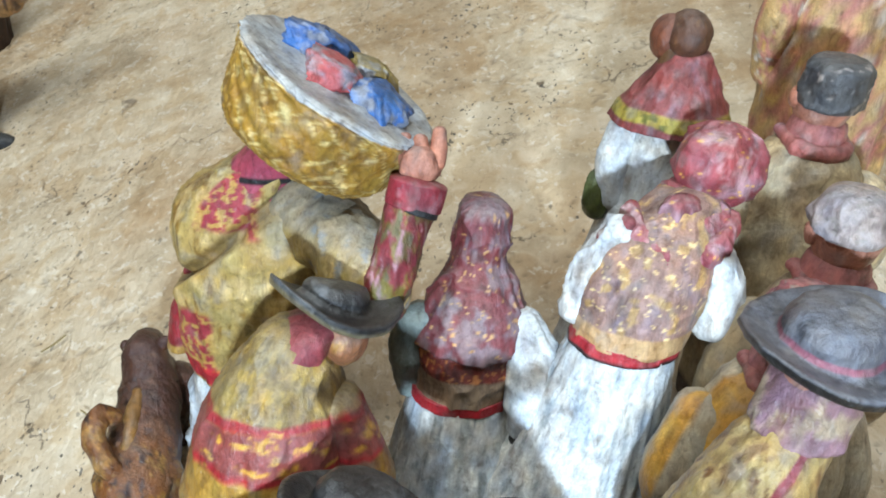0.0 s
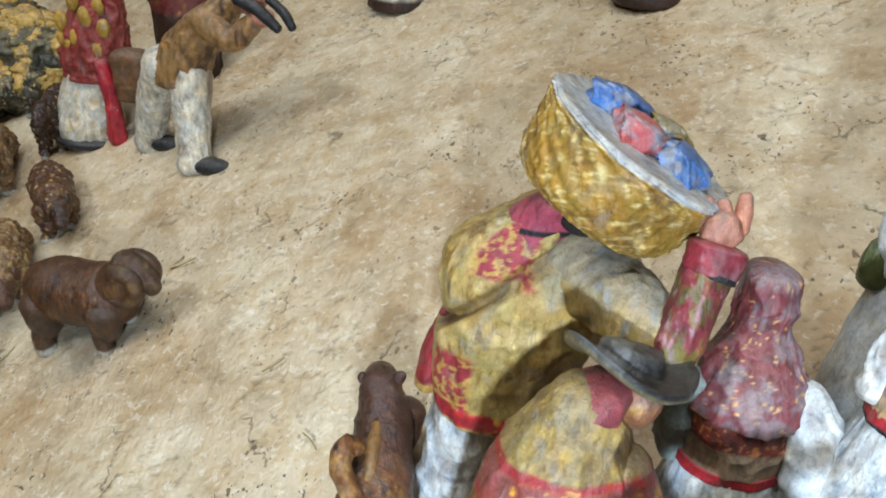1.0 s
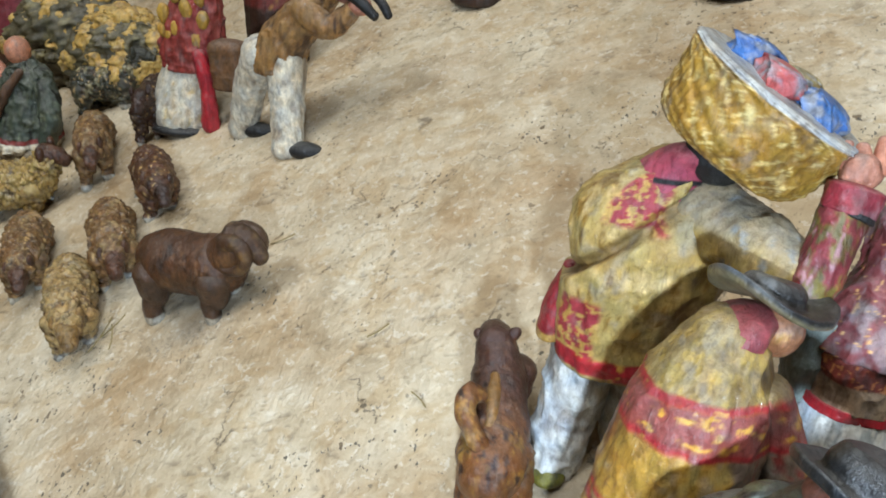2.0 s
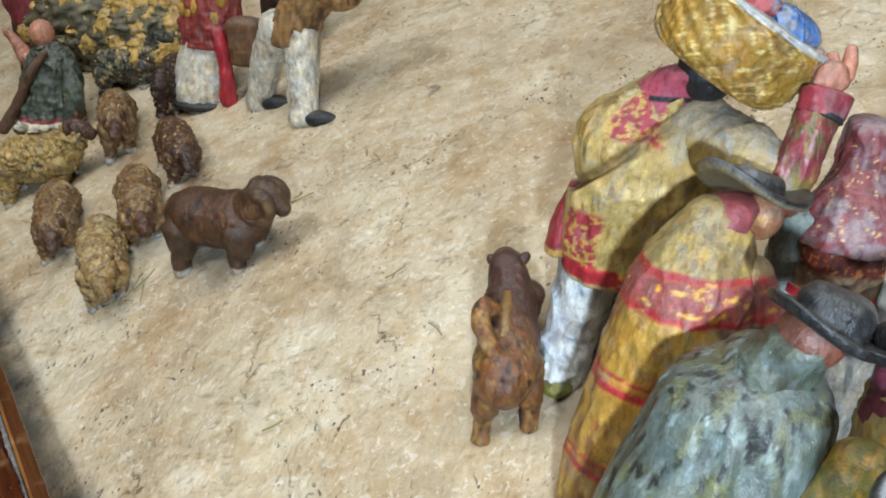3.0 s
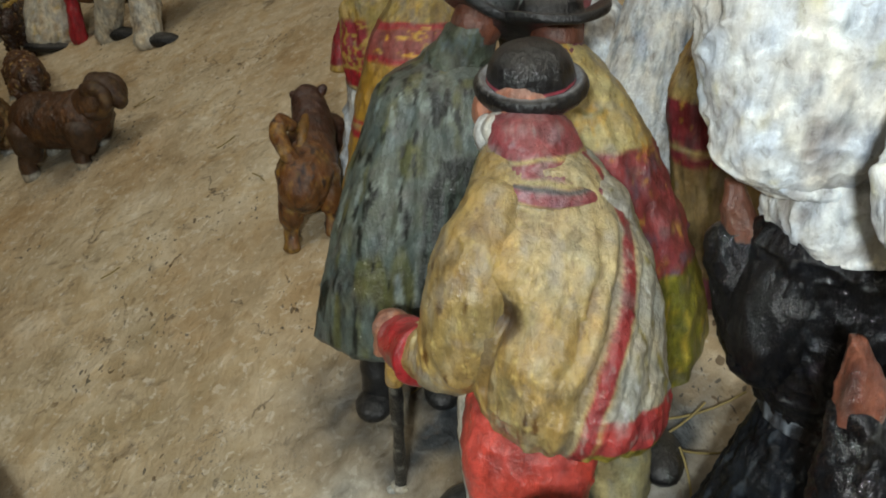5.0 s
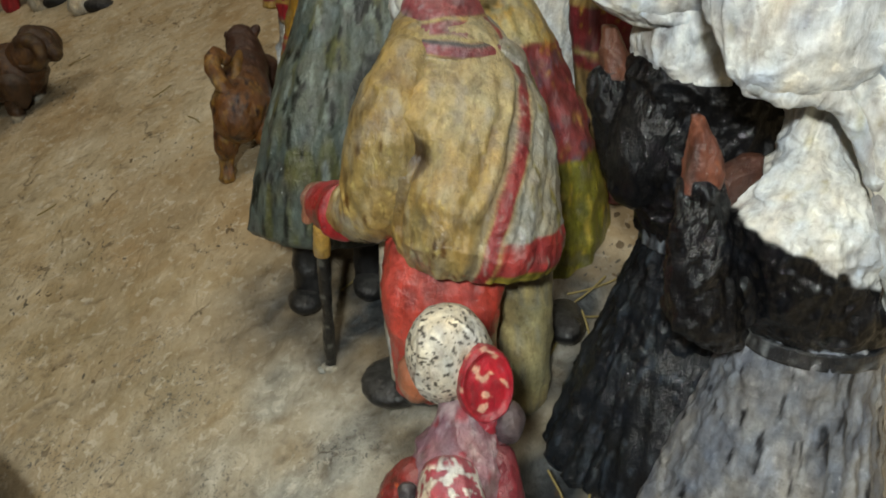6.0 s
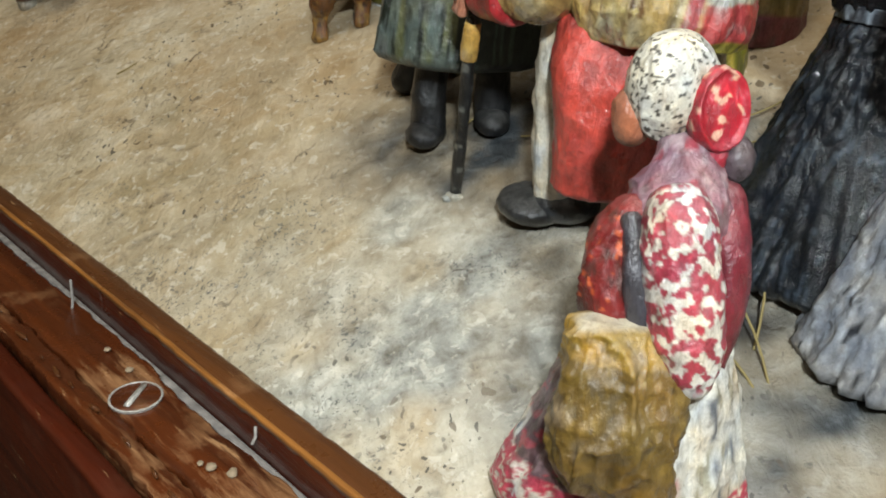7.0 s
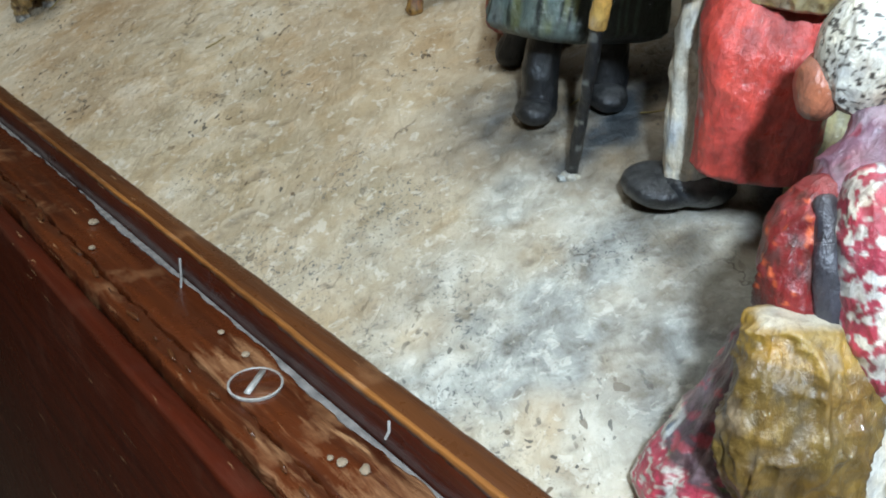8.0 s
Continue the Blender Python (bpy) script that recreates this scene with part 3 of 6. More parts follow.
    for name, value in (("tan_patch", tan_patch), ("grey_patch", grey_patch), ("chalk", chalk), ("scuff", scuff), ("pit", pit)):
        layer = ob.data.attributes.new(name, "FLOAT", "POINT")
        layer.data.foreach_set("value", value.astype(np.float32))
    return tagged(ob, "cream and grey plaster ground rising away from the rail", "ground", kind="structure")


build_ground()


def rail_strip(name, s0, s1, z0, z1, material, label, jag=(0.15, 0.15), round_mm=0.7, r0=-330, r1=560, seed=1, kind="structure", category="trim", rubbed=()):
    """A board along the front between two distances across and two heights, in mm, with worn uneven edges."""
    r = np.arange(r0, r1, 1.6)
    q = np.stack([r, np.zeros_like(r), np.zeros_like(r)], -1)
    lo = s0 + jag[0] * (fbm(q / 24.0, 4, seed) + 0.5 * fbm(q / 2.2, 2, seed + 3))
    hi = s1 + jag[1] * (fbm(q / 24.0, 4, seed + 7) + 0.5 * fbm(q / 2.2, 2, seed + 9))
    lift = 0.12 * fbm(q / 6.0, 2, seed + 13)
    c = round_mm
    section = [(0, 0, z0, 0), (0, 0, z1 - c, 1), (0, 0.3 * c, z1 - 0.3 * c, 1), (0, c, z1, 1), (1, -c, z1, 1), (1, -0.3 * c, z1 - 0.3 * c, 1), (1, 0, z1 - c, 1), (1, 0, z0, 0)]
    ring = []
    for which, ds, z, moves in section:
        ring.append(np.stack([r, (hi if which else lo) + ds, z + lift * moves], -1))
    ring = np.stack(ring, 1)
    m, k = ring.shape[:2]
    i = np.arange(m * k).reshape(m, k)
    j = np.roll(i, -1, axis=1)
    quads = np.stack([i[:-1], i[1:], j[1:], j[:-1]], -1).reshape(-1, 4).tolist()
    v = ring.reshape(-1, 3).copy()
    v[:, 0] = 150 - v[:, 0]
    mid_s = (s0 + s1) / 2
    v[:, 1] -= mid_s
    v[:, 2] -= z1
    ob = mesh_object(name, v * 0.001, [f[::-1] for f in quads] + [i[0].tolist(), i[-1][::-1].tolist()], material, True)
    worn = np.zeros(len(v))
    for centre, reach, amount in rubbed:
        worn = np.maximum(worn, amount * np.exp(-((150 - v[:, 0] - centre) / reach) ** 2))
    layer = ob.data.attributes.new("worn", "FLOAT", "POINT")
    layer.data.foreach_set("value", worn.astype(np.float32))
    at = plan(mid_s + 1.2, 150)
    ob.matrix_world = pose(at[0] * 0.001, at[1] * 0.001, z1 * 0.001, 0, 0, -41.2)
    return tagged(ob, label, category, kind=kind)


rail_strip("trim_front_rail", -138.6, -133.2, -120.0, -31.0, WOOD_RAIL, "varnished dark brown wooden rail with rubbed edges", (0.2, 0.35), 0.8)
rail_strip("trim_rail_edge", -139.3, -138.3, -32.6, -31.0, WOOD_EDGE, "rubbed orange edge of the wooden rail", (0.25, 0.12), 0.25, seed=5)
# Thin strip laid over the rail's inner face to make it darker.
rail_strip("trim_rail_face", -139.35, -138.7, -50.0, -32.4, WOOD_DARK, "thin dark strip over the inner face of the wooden rail", (0.05, 0.0), 0.15, seed=17)
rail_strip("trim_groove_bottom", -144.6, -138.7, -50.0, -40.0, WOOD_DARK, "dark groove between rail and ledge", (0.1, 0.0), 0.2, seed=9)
# Pale rubbed spots: worn wood, with lamp glare round the screw painted in.
rail_strip("trim_ledge", -153.5, -141.6, -50.0, -37.9, WOOD_LEDGE, "worn brown wooden ledge split along its length", (1.2, 1.3), 0.6, seed=13, rubbed=((-32, 14, 0.36), (-84, 22, 0.38), (-56, 8, 0.2), (60, 30, 0.1)))
rail_strip("trim_ledge_edge", -158.4, -153.8, -50.0, -38.4, WOOD_LEDGE, "splintered outer edge of the wooden ledge", (0.9, 1.5), 0.5, seed=6, rubbed=((-60, 40, 0.24), (10, 40, 0.16)))
rail_strip("trim_front_panel", -164.0, -158.8, -900.0, -40.8, WOOD_DARK, "dark red-brown varnished front panel of the display", (0.1, 0.1), 1.2, seed=21)
rail_strip("dust_line", -141.0, -139.4, -40.2, -39.5, DUST, "line of pale grey dust lying in the groove under the rail", (0.9, 0.05), 0.3, seed=25, kind="stuff", category="dust")


def build_room():
    room = (("floor", (4.4, 4.4, 0.1), (0, 0, -0.95), FLOOR), ("ceiling", (4.4, 4.4, 0.1), (0, 0, 2.35), WALL),
            ("wall_north", (4.4, 0.1, 3.3), (0, 2.2, 0.7), WALL), ("wall_south", (4.4, 0.1, 3.3), (0, -2.2, 0.7), WALL),
            ("wall_east", (0.1, 4.4, 3.3), (2.2, 0, 0.7), WALL), ("wall_west", (0.1, 4.4, 3.3), (-2.2, 0, 0.7), WALL))
    for name, size, at, mat in room:
        ob = box_mesh(name, size, mat)
        ob.location = at
        tagged(ob, "plain painted surface of the surrounding room", name.split("_")[0], kind="structure")


build_room()

# ---- paints ----
OCHRE = plain("c79a3a", "8a5f22", 5, 0.7)
CREAM = plain("c9b27a", "8c7544", 6, 0.6)
WHITE = plain("cacfd0", "a4abad", 5, 0.55)
BONE = plain("d2cbb8", "8a8474", 5, 0.6)
RED = plain("a81f2a", "5c1216", 5, 0.6)
MAROON = plain("7d3238", "4a1a20", 5, 0.6)
BLACK = plain("141517", "090a0b", 4, 0.6)
CHARCOAL = plain("2c2e31", "141517", 4, 0.7)
GREY = plain("7d848a", "3f4448", 6, 0.6)
SLATE = plain("5f6f72", "36403a", 5, 0.8)
OLIVE = plain("6c6a22", "34380f", 5, 0.7)
BROWN = plain("523420", "2c1a10", 5, 0.8)
DARKBROWN = plain("382318", "1d120c", 6, 0.6)
TAN = plain("a5703f", "6a4226", 6, 0.6)
SKIN = plain("b07860", "80493a", 4, 0.8)
COPPER = plain("744636", "46281e", 3, 0.9)
GOLD = plain("d9a850", "a87830", 2, 0.5)
BLUE = plain("3a66a8", "25406e", 5, 0.8)
BEIGE = plain("b3a381", "857553", 6, 0.6)
DUSTY = plain("a7a6a0", "8a8780", 5, 0.5)


def basket_carrier():
    g = Clay(-30, 80, 11)
    linen = dotted(WHITE, plain("8d979b", "5a6266", 4), 5, 0.35)
    g.tube([(-46, 74, 12, 8.5), (-43, 76, 32, 10), (-38, 78, 64, 11)], linen, 64, 70, fold=0.05, folds=5, lump=2.2)
    g.tube([(-24, 82, 22, 8), (-25, 82, 45, 9), (-27, 82, 64, 10)], linen, fold=0.06, folds=5, lump=1.6)
    g.blob((-46, 71, 13), (6.5, 9, 4.5), dotted(OLIVE, BLACK, 4, 0.0))
    g.blob((-23, 80, 21), (6, 9, 4.5), BLACK)
    yellow = streaks(dotted(plain("a68f50", "84703a", 6), CREAM, 7, 0.15), plain("8a6c2c", "6a501e", 4), 1.2, 7, 0.25)
    leaf = dotted(plain("98303a", "7a1c24", 4), plain("b5904a", "9a7428", 3), 1.3, 0.0)

    def cloth(th, v, p):
        edge = p[:, 2] + 21.5 - (84 + (p[:, 0] - 30 + 49) * 0.95) + 2.5 * value_noise(p / 6.0, 5)
        w = smooth(-13, -7, edge) * (1 - smooth(-0.6, 0.4, edge)) * smooth(3, 12, p[:, 0])
        return blend(yellow(th, v, p), plain("8a8a80", "72726a", 6)(th, v, p), 0.6 * w)
    cloth = sector(cloth, leaf, -152, -112, 38, 60)
    cloth = sector(cloth, leaf, -128, -84, 83, 97)
    cloth = bands(cloth, [(36, 42, streaks(plain("a01f28", "6a141a", 5), OCHRE, 2, 3, 0.3))])

    def overlap(th, v, p):
        edge = p[:, 2] + 21.5 - (84 + (p[:, 0] - 30 + 49) * 0.95) + 1.2 * value_noise(p / 9.0, 5)
        near = smooth(0.5, 3, -p[:, 1])
        return near * (2.6 * (1 - smooth(-0.8, 0.8, edge)) - 2.8 * np.exp(-((edge - 2.4) / 2.2) ** 2))
    g.loft([(-31.5, 75, 57, 14.5, 12.5), (-31, 75, 70, 16, 13.5), (-28, 73, 86, 19.5, 14.5), (-27, 73, 100, 22, 14), (-27, 73, 109, 19.5, 12.5), (-26, 73, 115, 13, 10), (-24, 73, 119, 8.5, 8)], cloth, 170, 150, fold=0.04, folds=8, lump=1.3, square=2.4, extra=overlap)
    g.loft([(-27, 72, 112, 10.5, 9.5), (-24, 71, 119, 8.5, 8), (-21, 69, 123, 7.5, 7)], bands(plain("a44456", "7d2c40", 5), [(94.5, 96, BLACK), (91, 92, plain("7d5058", "54303a", 4))]))
    g.blob((-15, 68, 125), (8.5, 8, 9), BLACK)
    g.loft([(-51, 75, 62, 4.4, 7.5), (-50, 76, 73, 3.6, 6), (-47.5, 76, 84, 2, 3)], bands(plain("8d1f28", "5c1218", 6), [(38, 43, plain("b08a3c", "7d5c24", 4))]), 48, 40, lump=0.5)
    ochre = streaks(dotted(plain("b09650", "857038", 6), CREAM, 7, 0.0), plain("93928a", "76756c", 4), 2, 8, 0.25)
    slate = streaks(plain("74787a", "585c5e", 6), plain("8d9090", "70746f", 4), 1.6, 6, 0.2)

    def sleeve(th, v, p):
        w = smooth(83, 90, p[:, 2] + 2.5 * value_noise(p / 5.0, 41)) * (1 - smooth(0.62, 0.9, v))
        return blend(ochre(th, v, p), slate(th, v, p), 0.6 * w)
    g.tube([(-14, 68, 107, 10.5), (-3, 56, 105, 9.5), (4, 47, 102, 8), (7, 43, 101, 6)], sleeve, 72, 60, lump=1.4)
    g.tube([(5.5, 42.5, 99, 5.2), (8, 43.5, 107, 5.4), (10, 46, 115, 5.4), (11.5, 48.5, 121, 5.5)], streaks(streaks(dotted(plain("7d2c34", "561e26", 4), OLIVE, 4, -0.1), plain("6c6440", "403a28", 4), 1.5, 8, 0.1), plain("a8808a", "84606a", 4), 1.0, 6, 0.32, 95), 56, 48, lump=1.2)
    g.tube([(11.5, 48.5, 120.5, 6), (12.5, 50, 125.5, 6.3)], dotted(plain("8d2634", "641a26", 5), plain("a07078", "84545c", 4), 4, 0.25), nv=24, ends=(0.2, 0.2))
    g.tube([(11.3, 48.2, 119.6, 5.9), (11.6, 48.6, 120.6, 5.9)], BLACK, nv=8, ends=(0.1, 0.1))
    g.blob((13, 51, 129), (4.6, 3.8, 4.4), SKIN, lump=1.4)
    for k, dx in enumerate((-3.8, -0.6, 3.2)):
        g.tube([(13 + dx * 0.9, 51, 129.5, 1.7), (13 + dx, 52, 132, 1.7), (13 + dx * 1.05, 53.5, 134 + 2 * (k == 2), 1.3)], SKIN, 18, 14)
    at, axis = np.array([-6.0, 62, 142.0]), unit((0.5, -0.02, 0.86))
    wicker = dotted(plain("a07c2a", "7d5a1e", 5), plain("9a8a62", "7d6e4c", 5), 9, 0.3)

    def woven(th, v, p):
        c = wicker(th, v, p)
        u, w = th * 21, v * 62
        for s, seed in ((1, 3), (-1, 8)):
            q = np.stack([(u + s * w) / 1.0, (u - s * w) / 5.0, np.full_like(u, 0.5)], -1)
            c = blend(c, lin("d8c07c"), 0.8 * smooth(0.25, 0.5, value_noise(q, seed)))
            q = np.stack([(u + s * w) / 1.7 + 40, (u - s * w) / 9.0, np.full_like(u, 2.5)], -1)
            c = blend(c, lin("6a4814"), 0.45 * smooth(0.3, 0.6, value_noise(q, seed + 2)))
        grey = lin("adb0b0") * (1 + 0.15 * value_noise(p / 2.0, 4))[:, None]
        return blend(c, grey, smooth(0.515, 0.545, v + 0.015 * value_noise(p / 5.0, 2)))

    def strands(th, v, p):
        weave = np.sin(34 * th + 46 * v) * np.sin(22 * th - 64 * v + 2 * value_noise(p / 6.0, 3))
        return 0.34 * weave * (1 - smooth(0.58, 0.62, v))
    prof = [(1, -19), (12, -19), (17.5, -18), (20.5, -14), (21.5, -8), (22.6, -2), (23.2, 0.4), (22.4, 1.4), (20.5, 1.5), (17, 1.2), (9, 1.4), (0.5, 1.5)]
    g.turned(at, axis, prof, woven, 170, 140, 1.0, 0.86, lump=0.9, grit=0.3, extra=strands)
    a, b, w = axes_of(axis)
    for du, dv, size, paint in ((-8, 5.5, 7.0, BLUE), (-5, 9, 5.5, BLUE), (-2.5, -4, 6.4, plain("b0504e", "7a2f33", 4)), (5.5, 7, 6.6, plain("9a8a4a", "6a5a2a", 4)), (8.5, -4, 6.2, BLUE), (12, -5, 4.8, BLUE)):
        g.blob(at + a * du + b * dv + w * 2.4, (size, size * 0.9, size * 0.62), dotted(paint, plain("8d929c", "747a84", 4), 5, 0.0), axis, nu=70, nv=50, lump=4.6, grit=0.8)
    return g.done("basket_carrier_figurine", "painted clay carrier in yellow bearing a wicker basket of fruit", "figurine", CLAY_MATT, "crowd of clay figures")


def yellow_robe_man():
    g = Clay(-18, 20, 23)
    low = dotted(dotted(plain("a07c2e", "7a5a22", 6), plain("6a4026", "4a2a1a", 5), 9, 0.12), plain("b09a58", "8d7a40", 4), 8, 0.35, 27)
    low = dotted(low, plain("84342c", "5c2420", 4), 6, 0.5, 35)
    low = sector(low, streaks(plain("7d6a58", "5a4a40", 5), plain("8d3a34", "5c2420", 4), 1.6, 8, 0.15), -60, 60, 40, 84)
    red = streaks(plain("98262c", "6c1c1c", 4), plain("b5803c", "8a5a2c", 3), 2.5, 1.2, 0.35)
    robe = bands(low, [(27, 29.5, red), (31, 32.2, red), (53, 55.5, red), (57, 58.2, red), (76, 84, streaks(plain("86443f", "64302f", 4), OCHRE, 2.2, 2.0, 0.2)), (75, 76.5, red), (84, 86, red), (86, 109, streaks(plain("8a7648", "66562e", 4), plain("9c8440", "75622a", 3), 1.4, 5, 0.0)), (-9, 6, plain("8d2a2c", "5c1a1c", 5))])
    g.loft([(-22, 19, 2, 18, 16), (-22, 19, 25, 18, 16), (-19, 19, 48, 17.5, 15.5), (-16, 21, 68, 17, 14.8), (-14, 23.5, 83, 15.5, 13.2), (-12, 26, 93, 11.5, 10.5), (-11, 27, 99, 7.5, 7.5)], robe, 150, 130, fold=0.035, folds=9, lump=1.2)
    g.loft([(-12, 26, 95, 8.5, 8), (-8, 28, 101, 7, 7)], dotted(plain("863c40", "642a30", 4), MAROON, 5, 0.1))
    g.blob((-0.5, 30, 99), (5.2, 6, 6), dotted(plain("9a6c4c", "6c4028", 4), OCHRE, 4, 0.2))
    top = streaks(sector(dotted(BLACK, plain("2c2e32", "1a1b1d", 4), 6, 0.25), plain("4e5256", "303336", 4), -180, -105), plain("5c6064", "3a3e42", 4), 1.5, 4, 0.42)
    under = plain("6a6248", "46402c", 4)

    def brimmed(th, v, p):
        return blend(under(th, v, p), top(th, v, p), smooth(0.24, 0.3, v))
    g.hat((-3, 33, 104.5), (0.2, 0.34, 0.92), 14, 7.2, 4.8, brimmed, 2.4, 0.9)
    g.tube([(-2, 24, 85, 7), (6, 22, 68, 6), (5, 27, 58, 5)], robe)
    g.blob((-30, 6, 4), (5, 7, 4), BLACK)
    return g.done("yellow_robe_figurine", "painted clay man in yellow and red robe with black hat", "figurine", CLAY, "crowd of clay figures")


def green_cloak_man():
    g = Clay(-10, -20, 37)
    cloak = streaks(streaks(plain("545e57", "3c453f", 6), plain("555838", "383c24", 5), 4, 40, 0.1, 52), plain("74817d", "5c6863", 4), 2.0, 70, 0.26)
    cloak = streaks(cloak, plain("1a201a", "0f130f", 4), 1.5, 30, 0.18, 41)
    # Right flank below the shoulders painted darker, its shade put into the colour.
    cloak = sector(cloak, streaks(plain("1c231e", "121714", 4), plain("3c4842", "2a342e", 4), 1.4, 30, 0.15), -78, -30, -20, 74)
    g.tube([(-21, -25, -13, 5.5), (-21, -24, 4, 5), (-17, -24, 26, 6)], BLACK, lump=0.8)
    g.tube([(-31, 4, -5, 5), (-24, 0, 10, 5), (-18, -8, 26, 6)], BLACK, lump=0.8)
    g.tube([(-2, -22, -7, 5.5), (-3, -22, 10, 5), (-5, -22, 26, 6)], BLACK, lump=0.8)
    g.blob((-22, -28, -13), (5.5, 8, 4), BLACK)
    g.blob((-2, -27, -8), (5.5, 8, 4), BLACK)
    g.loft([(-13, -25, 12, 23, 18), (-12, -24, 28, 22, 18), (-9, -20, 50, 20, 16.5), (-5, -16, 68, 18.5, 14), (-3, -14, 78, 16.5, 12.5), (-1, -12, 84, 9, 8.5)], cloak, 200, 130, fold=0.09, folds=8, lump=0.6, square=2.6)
    g.loft([(-2, -13, 80, 10, 9), (1.5, -14, 87, 8, 7.5), (3.5, -15, 91.5, 7, 7)], dotted(plain("4c5446", "343a2e", 4), SLATE, 4, 0.1), lump=1.2)
    g.blob((5.3, -15, 93), (6.5, 7, 6.5), COPPER)
    g.hat((7.3, -15, 96), (0.3, 0.2, 0.93), 12.6, 7.6, 7.5, dotted(BLACK, plain("34383c", "202326", 4), 6, 0.45), 1.4, 0.95)
    return g.done("green_cloak_figurine", "painted clay man in a dark grey-green cloak with black hat", "figurine", CLAY, "crowd of clay figures")


def cane_man():
    g = Clay(28, -68, 41)
    g.blob((9, -65, -18), (9, 11, 4.6), dotted(BLACK, CHARCOAL, 4, 0.1), lump=0.9)
    g.blob((17, -68, -16), (9, 8, 5), dotted(BLACK, CHARCOAL, 4, 0.1), lump=0.9)
    g.blob((54, -57, -2), (6, 10, 4.5), BLACK)
    g.tube([(15, -68, -14, 6), (13, -69, 8, 6.5), (13, -72, 34, 7)], dotted(BONE, WHITE, 5, 0.1), fold=0.05, folds=5, lump=1.2)
    g.tube([(42, -74, -14, 7), (41, -73, 8, 7.5), (38, -74, 36, 9)], streaks(plain("a39a72", "6b6340", 5), plain("8d8a74", "5c5a48", 4), 1.5, 12, 0.1), fold=0.05, folds=5, lump=1.2)
    g.dirt = 0.15
    g.loft([(23, -85, -5, 11.5, 8), (22.5, -86, 8, 12, 9.5), (22, -85, 20, 13.5, 11), (24, -80, 31, 15, 12)], plain("b8443a", "a03a30", 9, 0.4), 120, 90, lump=0.9, square=2.8)
    g.dirt = 1.0
    gold = streaks(dotted(plain("9a8350", "765f36", 7), plain("a89a78", "8c7c5c", 6), 9, 0.0), plain("5a4020", "443018", 6), 1.6, 6, 0.42)
    gold = streaks(gold, plain("b8a468", "98864e", 4), 1.0, 3, 0.4, 77)
    arm = gold
    path = [(46, -92), (50, -86), (57, -76), (64, -66), (76, -46), (85, -30), (97, -16)]
    side = streaks(streaks(plain("9a9788", "807c6c", 5), plain("867c48", "6a6034", 4), 1.6, 16, 0.25), plain("b4b4ac", "9a9a92", 4), 1.2, 20, 0.25, 55)
    hem = bands(side, [(-20, 55.5, streaks(plain("a03a38", "7a2828", 5), plain("a0807a", "84645e", 4), 1.4, 5, 0.3)), (-20, 48.5, plain("8a7a2c", "5c5016", 4))])
    z_of, a_of = np.array(path, float).T

    def wrap(th, v, p):
        u = np.degrees(th) - np.interp(p[:, 2], z_of, a_of) + 2 * value_noise(p / 5.0, 19)
        deg = np.degrees(th)
        c = gold(th, v, p)
        pale = smooth(-125, -90, deg + 8 * value_noise(p / 6.0, 23)) * smooth(66, 84, p[:, 2])
        c = blend(c, plain("a89a74", "8a7c56", 5)(th, v, p), 0.8 * pale)
        # Shade of the hollow by the elbow, painted in as dark brown.
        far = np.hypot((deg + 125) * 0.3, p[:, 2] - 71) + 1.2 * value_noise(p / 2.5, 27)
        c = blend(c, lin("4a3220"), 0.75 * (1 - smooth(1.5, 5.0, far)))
        c = blend(c, hem(th, v, p), smooth(3, 9, u))
        c = blend(c, plain("9c9478", "7e765c", 4)(th, v, p), 0.8 * smooth(-16, -8, u) * (1 - smooth(-7, -2, u)))
        red = streaks(plain("862a2c", "5c1c1e", 4), plain("94706a", "785652", 4), 1.0, 9, 0.3)
        return blend(c, red(th, v, p), (1 - smooth(3.4, 5.2, np.abs(u))))

    def lapped(th, v, p):
        deg, z = np.degrees(th), p[:, 2]
        u = deg - np.interp(z, z_of, a_of)
        out = -3.2 * np.exp(-(((deg + 125) * 0.3) ** 2 + (z - 71) ** 2) / 12.0)
        along = np.clip((70 - z) / 15, 0, 1)
        out = out - 2.2 * np.exp(-(((deg + 127 + 24 * along) * 0.3 + 0.6 * value_noise(p / 4.0, 12)) / 1.5) ** 2) * smooth(50, 56, z) * (1 - smooth(68, 72, z))
        for a0, z0, rise, wide in ((-136, 84, 1.7, 20), (-112, 79, 1.3, 16), (-104, 64, 1.4, 30), (-112, 53, 1.2, 18)):
            out = out + rise * np.exp(-(((deg - a0) * 0.3) ** 2 + (z - z0) ** 2) / wide)
        fall = 0.65 * (1 - smooth(76, 90, z))
        for at, deep, wide in ((-8, -1.3, 2.6), (-15, 0.9, 3.0), (-22, -0.9, 2.8), (-30, 0.7, 3.5), (12, -0.7, 2.0), (20, 0.6, 3.0), (30, -0.7, 2.5), (42, 0.6, 4.0)):
            out = out + deep * fall * np.exp(-((u - at + 2.5 * value_noise(p / 6.0, 14)) / wide) ** 2)
        return out + 1.1 * fall * smooth(-2, 2, u + 4) * (1 - smooth(60, 90, u))
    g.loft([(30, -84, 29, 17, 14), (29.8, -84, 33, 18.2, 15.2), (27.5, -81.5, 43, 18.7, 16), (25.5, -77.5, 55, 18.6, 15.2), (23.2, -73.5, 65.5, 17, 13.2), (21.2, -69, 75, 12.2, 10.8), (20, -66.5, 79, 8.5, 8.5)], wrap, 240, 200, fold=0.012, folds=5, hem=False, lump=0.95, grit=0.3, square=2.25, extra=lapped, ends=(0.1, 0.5))
